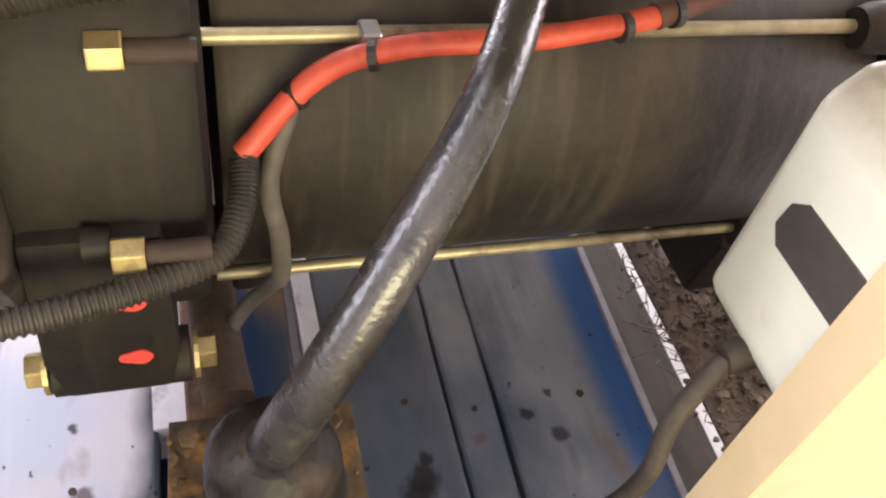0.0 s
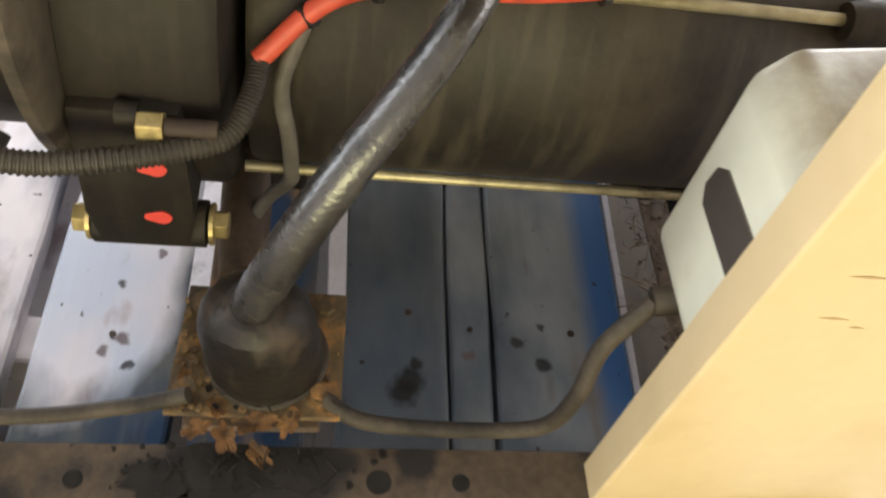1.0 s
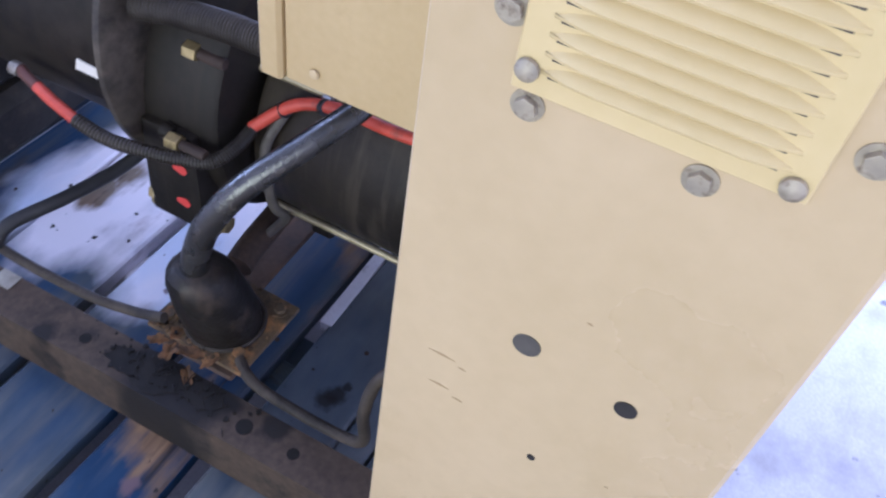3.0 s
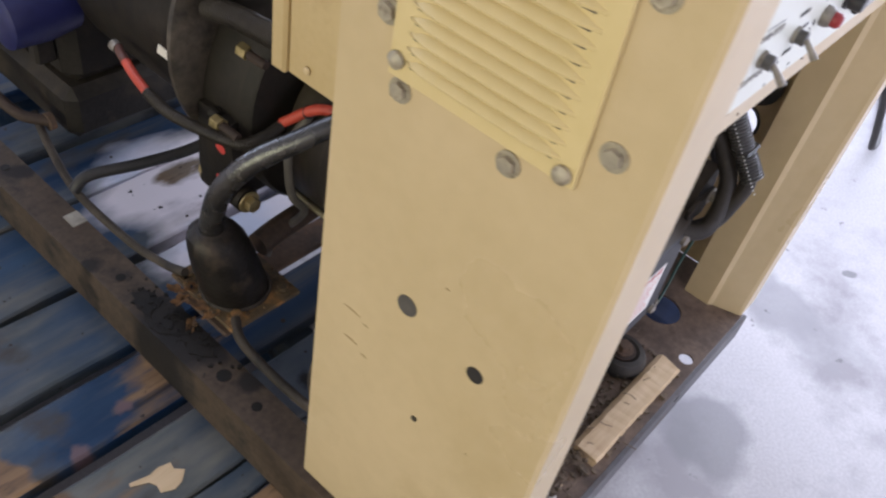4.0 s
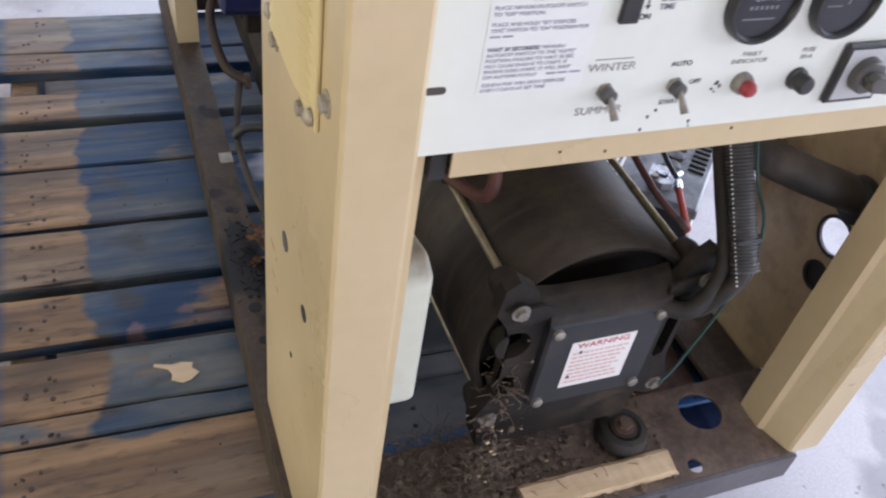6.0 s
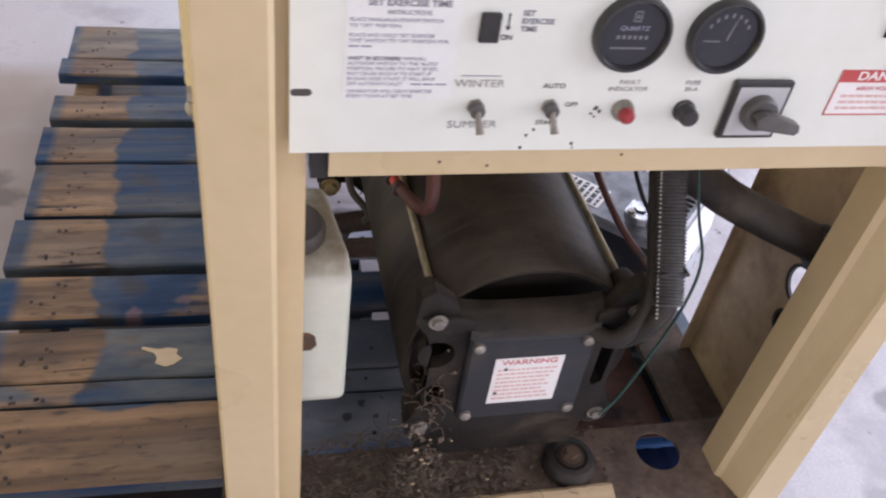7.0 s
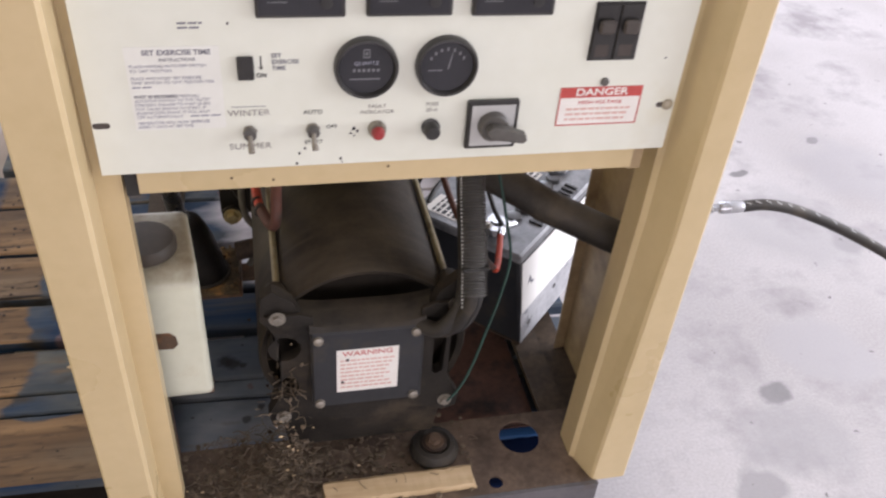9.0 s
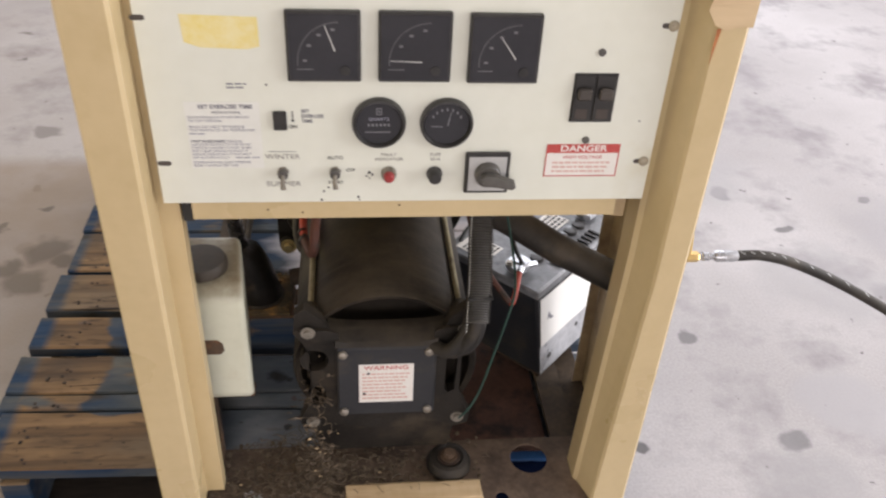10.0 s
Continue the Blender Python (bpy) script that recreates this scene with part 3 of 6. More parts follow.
browner_slab(CONCRETE)
spots(CONCRETE, [(-0.53, 0.93, 0.05, (0.10, 0.075, 0.055)), (-0.60, 0.86, 0.035, (0.09, 0.07, 0.05)), (-0.47, 0.88, 0.03, (0.10, 0.075, 0.055)), (-0.58, 1.12, 0.014, (0.07, 0.055, 0.045)), (-0.66, 1.02, 0.02, (0.10, 0.08, 0.06)), (-0.55, 0.80, 0.05, (0.11, 0.085, 0.06)), (-0.97, 2.30, 0.02, (0.10, 0.085, 0.07)), (-0.92, 2.08, 0.012, (0.08, 0.07, 0.06))], 14, 0.10, 0.7)
spots(CONCRETE, [(1.05, 0.15, 0.10, (0.31, 0.30, 0.305)), (1.36, 0.75, 0.15, (0.32, 0.31, 0.315)), (1.18, 1.30, 0.18, (0.33, 0.32, 0.325)), (1.62, 0.20, 0.14, (0.31, 0.30, 0.31)), (0.86, -0.14, 0.07, (0.27, 0.26, 0.265)), (1.70, 0.95, 0.16, (0.32, 0.31, 0.32)), (1.02, 0.92, 0.09, (0.30, 0.29, 0.295))], 7, 0.22, 0.55)

# ---- building helpers ----
BASE = {}


def thing(name, at, label, category, group="", kind=""):
    ob = new(name)
    ob.location, ob.empty_display_size = at, 0.05
    BASE[ob] = Vector(at)
    return tagged(ob, label, category, group, kind)


def part(name, bm, mat, parent=None, label="", smooth=False):
    """Links a bmesh in world metres as one mesh object, under a thing or under a part."""
    if parent is not None:
        bmesh.ops.translate(bm, verts=bm.verts, vec=-BASE[parent])
    bmesh.ops.recalc_face_normals(bm, faces=bm.faces)
    me = bpy.data.meshes.new(name)
    bm.to_mesh(me)
    bm.free()
    me.materials.append(mat)
    if smooth:
        for p in me.polygons:
            p.use_smooth = True
        me.set_sharp_from_angle(angle=radians(38))
    ob = new(name, me)
    if parent is not None:
        ob.parent = parent
        BASE[ob] = BASE[parent]
    if label:
        ob["label"] = label
    return ob


def setting(name, bm, mat, label, category):
    return tagged(part(name, bm, mat), label, category, kind="structure")


def box(x0, x1, y0, y1, z0, z1, bevel=0.0, bm=None, segs=1):
    own = bmesh.new()
    bmesh.ops.create_cube(own, size=1.0)
    for v in own.verts:
        v.co = Vector((x0 + (v.co.x + 0.5) * (x1 - x0), y0 + (v.co.y + 0.5) * (y1 - y0), z0 + (v.co.z + 0.5) * (z1 - z0)))
    if bevel:
        bmesh.ops.bevel(own, geom=own.edges[:], offset=bevel, segments=segs, affect="EDGES", profile=0.7)
    return join(bm, own)


def join(bm, own):
    """Adds own to bm (or gives own back when there is no bm)."""
    if bm is None:
        return own
    me = bpy.data.meshes.new("scratch")
    own.to_mesh(me)
    own.free()
    bm.from_mesh(me)
    bpy.data.meshes.remove(me)
    return bm


def turned(profile, at, axis="y", segs=40, bm=None):
    """A lathe: (radius, along) pairs round an axis through at."""
    own = bmesh.new()
    rings = []
    for r, a in profile:
        ring = []
        for i in range(segs):
            t = 2 * math.pi * i / segs
            u, v = r * math.cos(t), r * math.sin(t)
            ring.append(own.verts.new({"y": (u, a, v), "x": (a, u, v), "z": (u, v, a)}[axis]))
        rings.append(ring)
    for a, c in zip(rings, rings[1:]):
        for i in range(segs):
            own.faces.new((a[i], a[(i + 1) % segs], c[(i + 1) % segs], c[i]))
    own.faces.new(rings[0][::-1])
    own.faces.new(rings[-1])
    bmesh.ops.translate(own, verts=own.verts, vec=at)
    return join(bm, own)


def spline(points, n):
    """n + 1 points along a Catmull-Rom curve through the given points."""
    p = [Vector(q) for q in points]
    p = [2 * p[0] - p[1]] + p + [2 * p[-1] - p[-2]]
    out = []
    for k in range(n + 1):
        s = k / n * (len(p) - 3)
        i = min(int(s), len(p) - 4)
        t = s - i
        a, b, c, d = p[i:i + 4]
        out.append(0.5 * (2 * b + (c - a) * t + (2 * a - 5 * b + 4 * c - d) * t * t + (3 * b - a - 3 * c + d) * t ** 3))
    return out


def sweep(points, radius, n=40, segs=14, bm=None, ribs=0, depth=0.0):
    """A tube along a smooth curve. radius: a number or a pair (start, end); ribs: rings along it, of that depth."""
    own = bmesh.new()
    n = max(n, ribs * 4)
    line = spline(points, n)
    r0, r1 = radius if isinstance(radius, tuple) else (radius, radius)
    side, rings = None, []
    for k, c in enumerate(line):
        d = (line[min(k + 1, n)] - line[max(k - 1, 0)]).normalized()
        side = d.orthogonal().normalized() if side is None else (side - d * side.dot(d)).normalized()
        up = d.cross(side)
        r = r0 + (r1 - r0) * k / n
        if ribs:
            r += depth * (1 if k % 4 in (1, 2) else -1)
        rings.append([own.verts.new(c + r * (math.cos(2 * math.pi * i / segs) * side + math.sin(2 * math.pi * i / segs) * up)) for i in range(segs)])
    for a, c in zip(rings, rings[1:]):
        for i in range(segs):
            own.faces.new((a[i], a[(i + 1) % segs], c[(i + 1) % segs], c[i]))
    own.faces.new(rings[0][::-1])
    own.faces.new(rings[-1])
    return join(bm, own)


def plate(outline, axis, low, high, bevel=0.0, bm=None):
    """A flat outline of (u, v) pairs given depth along an axis: x takes (y, z), y takes (x, z), z takes (x, y)."""
    own = bmesh.new()
    put = {"x": lambda u, v, a: (a, u, v), "y": lambda u, v, a: (u, a, v), "z": lambda u, v, a: (u, v, a)}[axis]
    a = [own.verts.new(put(u, v, low)) for u, v in outline]
    b = [own.verts.new(put(u, v, high)) for u, v in outline]
    own.faces.new(a)
    own.faces.new(b[::-1])
    for i in range(len(a)):
        j = (i + 1) % len(a)
        own.faces.new((a[i], b[i], b[j], a[j]))
    bmesh.ops.recalc_face_normals(own, faces=own.faces)
    if bevel:
        bmesh.ops.bevel(own, geom=own.edges[:], offset=bevel, segments=2, affect="EDGES", profile=0.7)
    return join(bm, own)


def circle(cu, cv, r, n=20, start=0.0):
    return [(cu + r * math.cos(start + 2 * math.pi * i / n), cv + r * math.sin(start + 2 * math.pi * i / n)) for i in range(n)]


def holed(outline, holes, axis, low, high):
    """A sheet with round or shaped holes that go right through it."""
    own = bmesh.new()
    put = {"x": lambda u, v, a: (a, u, v), "y": lambda u, v, a: (u, a, v), "z": lambda u, v, a: (u, v, a)}[axis]
    edges = []
    for loop in (outline, *holes):
        vs = [own.verts.new(put(u, v, low)) for u, v in loop]
        edges += [own.edges.new((vs[i], vs[(i + 1) % len(vs)])) for i in range(len(vs))]
    made = bmesh.ops.triangle_fill(own, use_beauty=True, use_dissolve=False, edges=edges)
    faces = [g for g in made["geom"] if isinstance(g, bmesh.types.BMFace)]
    ext = bmesh.ops.extrude_face_region(own, geom=faces)
    moved = [g for g in ext["geom"] if isinstance(g, bmesh.types.BMVert)]
    bmesh.ops.translate(own, verts=moved, vec=put(0, 0, high - low))
    return own


def hexbolt(at, r, h, axis="y", sign=-1, washer=True, bm=None):
    """A hexagon head on a washer, standing out of a face."""
    k = {"x": 0, "y": 1, "z": 2}[axis]
    c = list(at)
    u = [c[i] for i in range(3) if i != k]
    base = c[k]
    own = plate(circle(u[0], u[1], r, 6, 0.3), axis, min(base, base + sign * h), max(base, base + sign * h), r * 0.12)
    if washer:
        plate(circle(u[0], u[1], r * 1.45, 20), axis, min(base, base + sign * h * 0.22), max(base, base + sign * h * 0.22), 0, own)
    return join(bm, own)


def words(name, body, size, x, z, y, mat, parent, centre=True, squash=1.0, axis="y", bold=0.0):
    """Lettering on an upright face that looks towards -y."""
    cu = bpy.data.curves.new(name, "FONT")
    cu.body, cu.size, cu.extrude, cu.offset = body, size, 0.00015, bold
    cu.align_x, cu.align_y = ("CENTER" if centre else "LEFT"), "CENTER"
    tmp = new("scratch_text", cu)
    me = bpy.data.meshes.new_from_object(tmp)
    bpy.data.objects.remove(tmp)
    bpy.data.curves.remove(cu)
    me.name = name
    me.materials.append(mat)
    me.transform(Matrix.Translation(Vector((x, y, z)) - BASE[parent]) @ pose(0, 0, 0, 90) @ Matrix.Diagonal((squash, 1, 1, 1)))
    ob = new(name, me)
    ob.parent = parent
    BASE[ob] = BASE[parent]
    return ob


# ---- the hall ----
floor_bm = box(-4.0, 5.0, -5.0, 7.0, -0.12, 0.0)
setting("floor", floor_bm, CONCRETE, "pale worn concrete floor with dark oily stains", "floor")
# walls and ceiling are unseen; their openings are placed for the lamps
setting("wall_north", holed([(-4.2, -0.12), (5.2, -0.12), (5.2, 3.8), (-4.2, 3.8)], [[(-1.0, 0.55), (3.0, 0.55), (3.0, 3.4), (-1.0, 3.4)]], "y", 7.0, 7.2), WALLPAINT, "plain painted unseen hall wall with an opening added for a fill lamp", "wall")
setting("wall_south", holed([(-4.2, -0.12), (5.2, -0.12), (5.2, 3.8), (-4.2, 3.8)], [[(-1.8, 0.53), (2.2, 0.53), (2.2, 2.47), (-1.8, 2.47)]], "y", -5.2, -5.0), WALLPAINT, "plain painted unseen hall wall with an opening added for a fill lamp", "wall")
setting("wall_west", holed([(-5.0, -0.12), (7.0, -0.12), (7.0, 3.8), (-5.0, 3.8)], [[(-1.2, 0.48), (1.8, 0.48), (1.8, 1.62), (-1.2, 1.62)]], "x", -4.2, -4.0), WALLPAINT, "plain painted unseen hall wall with a low opening added for a fill lamp", "wall")
setting("wall_east", holed([(-5.0, -0.12), (7.0, -0.12), (7.0, 3.8), (-5.0, 3.8)], [[(-3.0, 0.02), (3.4, 0.02), (3.4, 3.3), (-3.0, 3.3)]], "x", 5.0, 5.2), WALLPAINT, "plain painted hall wall with a wide open doorway", "wall")
setting("ceiling", holed([(-4.2, -5.2), (5.2, -5.2), (5.2, 7.2), (-4.2, 7.2)], [[(-0.35, 2.65), (2.95, 2.65), (2.95, 4.55), (-0.35, 4.55)]], "z", 3.8, 3.95), CEILING, "plain pale unseen hall ceiling with an opening added for a fill lamp", "ceiling")
setting("ground", box(-60, 60, -60, 60, -0.35, -0.13), CONCRETE, "paved ground outside the hall", "ground")

# ---- pallet ----
pallet = thing("pallet", (0.1, 0.6, 0.0), "weathered wooden pallet with worn blue paint on concrete", "pallet")
# (front edge, back edge, skew, left end) of the deck boards
BOARDS = [(0.122, 0.246, 0.010, -0.39), (0.250, 0.287, 0.010, -0.40), (0.2895, 0.384, 0.010, -0.40), (0.408, 0.497, 0.010, -0.395), (0.515, 0.632, 0.012, -0.395),
          (0.650, 0.790, 0.004, -0.385), (0.796, 0.905, 0.006, -0.39), (0.928, 1.012, 0.010, -0.385), (1.085, 1.150, 0.012, -0.39), (1.158, 1.30, 0.006, -0.38)]


def board(x0, x1, y0, y1, z0, z1, skew, seed):
    """A sawn board with slightly wavy, rounded long edges."""
    rnd = random.Random(seed)
    own = bmesh.new()
    rows = []
    n = 14
    for k in range(n + 1):
        x = x0 + (x1 - x0) * k / n
        d = -skew * (x - 0.1) + rnd.uniform(-0.0012, 0.0012)
        e = rnd.uniform(-0.0012, 0.0012)
        t = 0.003
        rows.append([own.verts.new(c) for c in ((x, y0 + d, z0), (x, y0 + d, z1 - t), (x, y0 + d + t, z1 + e * 0.4), (x, y1 + d - t + e, z1 + e * 0.4), (x, y1 + d + e, z1 - t), (x, y1 + d + e, z0))])
    for a, c in zip(rows, rows[1:]):
        for i in range(6):
            own.faces.new((a[i], a[(i + 1) % 6], c[(i + 1) % 6], c[i]))
    own.faces.new(rows[0][::-1])
    own.faces.new(rows[-1])
    return own


for i, (a, c, skew, left) in enumerate(BOARDS):
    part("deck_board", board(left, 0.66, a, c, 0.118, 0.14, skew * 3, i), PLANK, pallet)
for x in (-0.36, 0.09, 0.55):
    part("stringer", box(x, x + 0.045, 0.125, 1.29, 0.022, 0.1175, 0.003), PLANK, pallet)
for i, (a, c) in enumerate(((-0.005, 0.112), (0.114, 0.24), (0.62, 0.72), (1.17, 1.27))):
    part("bottom_board", board(-0.38, 0.44 if i == 0 else 0.64, a, c, 0.0, 0.0215, 0.01, 40 + i), DARKWOOD if i < 2 else PLANK, pallet)
part("paint_chip", plate([(-0.164, 0.321), (-0.150, 0.314), (-0.139, 0.317), (-0.1275, 0.327), (-0.136, 0.336), (-0.134, 0.345), (-0.148, 0.349), (-0.160, 0.347), (-0.182, 0.353), (-0.184, 0.349), (-0.166, 0.340), (-0.162, 0.331)], "z", 0.1405, 0.1413), PALE, pallet, "bare pale patch where paint has flaked")
# added pale strips: brightly lit floor in the gaps, put into the colour
part("gap_strip", box(0.150, 0.36, 0.3795, 0.3960, 0.120, 0.1412, 0.001), GAP_LIGHT, pallet, "added pale strip standing for lit floor seen through the gap")
part("gap_strip", box(0.145, 0.36, 0.4880, 0.5165, 0.120, 0.1412, 0.001), GAP_LIGHT, pallet)
part("gap_strip", plate([(-0.01, 0.1180), (0.42, 0.1045), (0.42, 0.1105), (-0.01, 0.1240)], "z", 0.120, 0.1385), GAP_LIGHT, pallet)
# short board added below the pan's holes; shade is put into its navy
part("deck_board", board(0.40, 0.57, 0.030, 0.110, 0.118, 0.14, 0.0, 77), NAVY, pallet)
nails = bmesh.new()
rn = random.Random(7)
for a, c, skew, left in BOARDS:
    for x, many in ((-0.318, 6), (0.12, 1)):
        for k in range(many):
            px, py = x + rn.uniform(-0.026, 0.026), rn.uniform(a + 0.012, c - 0.012) + 0.03 * (0.1 - x) * 0.4
            plate(circle(px, py, rn.uniform(0.0022, 0.0035), 8), "z", 0.1402, 0.1412, 0, nails)
tagged(part("nail_heads", nails, DARKRUST, pallet), kind="stuff")

# ---- cabinet frame ----
cabinet = thing("generator_cabinet", (0.27, 0.5, 0.14), "tan painted steel generator cabinet with its side covers off", "cabinet")
part("base_rail", plate([(-0.070, 0.1415), (-0.064, 0.1415), (-0.064, 0.206), (-0.026, 0.206), (-0.026, 0.198), (-0.022, 0.198), (-0.022, 0.214), (-0.070, 0.214)], "y", 0.0, 1.34), RAIL, cabinet, "oily dark brown steel side rail")
part("base_rail", plate([(0.562, 0.1415), (0.556, 0.1415), (0.556, 0.188), (0.520, 0.188), (0.520, 0.196), (0.562, 0.196)], "y", 0.108, 1.30), RAIL, cabinet)
part("rail_lip", plate([(0.5625, 0.180), (0.6035, 0.184), (0.6035, 0.188), (0.5625, 0.184)], "y", 0.108, 0.60), RAIL, cabinet)
# flat discs on the rail; the holes' shade is put into the colour
for y in (0.300, 0.358, 0.56, 0.83):
    part("rail_hole", plate(circle(-0.047, y, 0.0065 if y != 0.358 else 0.009, 14), "z", 0.2135, 0.2146), OIL, cabinet)
part("rail_tag", box(-0.042, -0.022, 0.672, 0.697, 0.2142, 0.2156), TAG, cabinet, "small dirty pale tag on the rail")
# front pan with its holes
pan = part("base_pan", holed([(-0.062, -0.024), (0.5595, -0.024), (0.5470, 0.014), (0.5470, 0.024), (0.6035, 0.024), (0.6035, 0.106), (-0.062, 0.106)], [circle(0.475, 0.064, 0.029, 28), circle(0.422, -0.007, 0.010, 16)], "z", 0.197, 0.2), PAN, cabinet, "rusty base pan with a round hole")
part("pan_step", box(0.36, 0.519, 0.108, 0.40, 0.165, 0.169), RUST_RED, cabinet, "red-brown rusted floor sheet")
part("front_apron", plate([(-0.062, 0.155), (0.5625, 0.155), (0.5625, 0.2), (-0.062, 0.2)], "y", -0.030, -0.0245), APRON, cabinet, "dark grey front edge of the base")
# dark disc on the apron, with the hole's shade as its colour
part("apron_hole", plate(circle(0.365, 0.188, 0.006, 14), "y", -0.0308, -0.0300), RUBBER_DARK, cabinet)
part("rear_crossmember", box(-0.06, 0.604, 1.30, 1.34, 0.1415, 0.2, 0.002), RAIL, cabinet)


def folded(points, t):
    """The outline of a folded sheet of thickness t along open (x, y) points, the thickness to the left of the way."""
    pts = [Vector((*p, 0)) for p in points]
    off = []
    for k, p in enumerate(pts):
        ns = []
        for a, b in ((k - 1, k), (k, k + 1)):
            if 0 <= a and b < len(pts):
                d = (pts[b] - pts[a]).normalized()
                ns.append(Vector((-d.y, d.x, 0)))
        m = sum(ns, Vector()) / len(ns)
        off.append(p + m * (t / max(m.length_squared, 0.3)))
    return [(p.x, p.y) for p in pts] + [(p.x, p.y) for p in reversed(off)]


TOP = 1.06
part("front_post", plate(folded([(-0.032, 0.2075), (-0.0595, 0.2075), (-0.061, 0.206), (-0.061, -0.027), (-0.0585, -0.0305), (-0.0145, -0.0305), (-0.0105, -0.0265), (-0.0105, 0.0165), (0.0135, 0.0165), (0.0135, 0.036)], 0.002), "z", 0.2155, TOP), TAN, cabinet, "tan corner post with a bolted louvre plate")
HOLES_R = [circle(0.112, 0.441, 0.024, 28), circle(0.108, 0.380, 0.0165, 24)]
part("side_sheet", holed([(-0.0185, 0.2005), (0.1075, 0.2005), (0.1075, 0.1415), (0.245, 0.1415), (0.245, TOP), (-0.0185, TOP)], HOLES_R, "x", 0.604, 0.606), TAN_SHADED, cabinet, "tan side sheet with round cut-outs, shade put into its colour")
post = plate(folded([(0.536, 0.060), (0.536, 0.022), (0.5415, 0.0165), (0.5535, -0.0185), (0.5565, -0.0225), (0.602, -0.0225), (0.6055, -0.019)], 0.002), "z", 0.1975, TOP)
# its inner flange narrows upwards to the panel's height
bmesh.ops.bisect_plane(post, geom=post.verts[:] + post.edges[:] + post.faces[:], plane_co=(0, 0, 0.62), plane_no=(0, 0, 1))
for v in post.verts:
    if v.co.z > 0.61 and v.co.x < 0.5585:
        v.co.x += 0.0125 if v.co.x < 0.5445 else 0.0155
part("front_post", post, TAN, cabinet, "tan corner post beside the open bay")
part("sheet_return", box(0.587, 0.6035, 0.243, 0.245, 0.1415, TOP), TAN_SHADED, cabinet)
for c in HOLES_R[:2]:
    u = sum(p[0] for p in c) / len(c)
    v = sum(p[1] for p in c) / len(c)
    r = abs(c[0][0] - u)
    ring = bmesh.new()
    rings = []
    for rr, xx in ((r - 0.0005, 0.607), (r + 0.004, 0.6075), (r + 0.004, 0.6025), (r - 0.0005, 0.603)):
        rings.append([ring.verts.new((xx, q[0], q[1])) for q in circle(u, v, rr, 28)])
    for a, b in zip(rings, rings[1:] + rings[:1]):
        for i in range(28):
            ring.faces.new((a[i], a[(i + 1) % 28], b[(i + 1) % 28], b[i]))
    part("grommet", ring, RUBBER_DARK, cabinet)
part("cover_disc", plate(circle(0.108, 0.380, 0.016, 24), "x", 0.6065, 0.609), RUBBER_DARK, cabinet)
part("back_post", plate([(-0.060, 1.045), (-0.022, 1.045), (-0.022, 1.047), (-0.058, 1.047), (-0.058, 1.31), (-0.060, 1.31)], "z", 0.2145, 1.06), TAN, cabinet)
part("back_post", plate([(0.606, 1.045), (0.566, 1.045), (0.566, 1.047), (0.604, 1.047), (0.604, 1.31), (0.606, 1.31)], "z", 0.2145, 1.06), TAN, cabinet)
beam = plate([(0.0075, 0.6965), (0.0055, 0.6965), (0.0055, 0.719), (0.0375, 0.719), (0.0375, 0.717), (0.0075, 0.717)], "x", 0.029, 0.512)
part("panel_beam", beam, TAN, cabinet, "tan flange under the control panel")
part("beam_end", box(0.0165, 0.0285, 0.0125, 0.0285, 0.69, 0.719), RUBBER_DARK, cabinet)
part("beam_end", box(0.5125, 0.5265, 0.0125, 0.0285, 0.69, 0.719), TAN_SHADED, cabinet)
# louvre plate on the side
vent = bmesh.new()
box(-0.0645, -0.0613, 0.016, 0.159, 0.737, 1.02, 0.0008, vent)
vent_plate = part("louvre_plate", vent, TAN_YELLOW, cabinet, "yellowish tan louvre plate")
for k in range(27):
    z = 0.751 + k * 0.0098
    own = bmesh.new()
    y0, y1 = 0.028, 0.146
    n = 16
    rows = []
    for i in range(n + 1):
        y = y0 + (y1 - y0) * i / n
        swell = min(1.0, math.sin(math.pi * i / n) * 2.2) ** 0.8
        rows.append([own.verts.new(c) for c in ((-0.0645, y, z + 0.0062 * swell + 0.0008), (-0.0645 - 0.0058 * swell, y, z + 0.0016), (-0.0645 - 0.0048 * swell, y, z - 0.0002), (-0.0645, y, z - 0.0006))])
    for a, c in zip(rows, rows[1:]):
        for i in range(3):
            own.faces.new((a[i], a[i + 1], c[i + 1], c[i]))
    blade = part("louvre", own, TAN_YELLOW, vent_plate, smooth=True)
    # flat dark strip: shade in the opening below the blade, as colour
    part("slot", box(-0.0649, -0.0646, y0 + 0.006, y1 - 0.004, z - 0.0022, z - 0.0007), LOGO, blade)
for y, z in ((0.152, 0.750), (0.0245, 0.744), (0.152, 0.90), (0.0245, 0.90)):
    part("plate_screw", turned([(0.0062, -0.0652), (0.006, -0.0675), (0.003, -0.0695), (0.0005, -0.070)], (0, y, z), "x", 16), BOLT_PAINTED, vent_plate, smooth=True)
for y, z in ((0.149, 0.728), (0.061, 0.726), (0.001, 0.769), (0.166, 0.775), (0.005, 0.86), (0.166, 0.87)):
    part("side_bolt", hexbolt((-0.061, y, z), 0.0062, 0.005, "x", -1), BOLT_PAINTED, cabinet)
# largest is a grey plug; the others are dark discs coloured as hole shade
for y, z, r in ((0.113, 0.5565, 0.0095), (0.0425, 0.541, 0.0075), (0.085, 0.440, 0.003)):
    part("side_hole", plate(circle(y, z, r, 20), "x", -0.0618, -0.061), KNOB if r > 0.009 else RUBBER_DARK, cabinet)
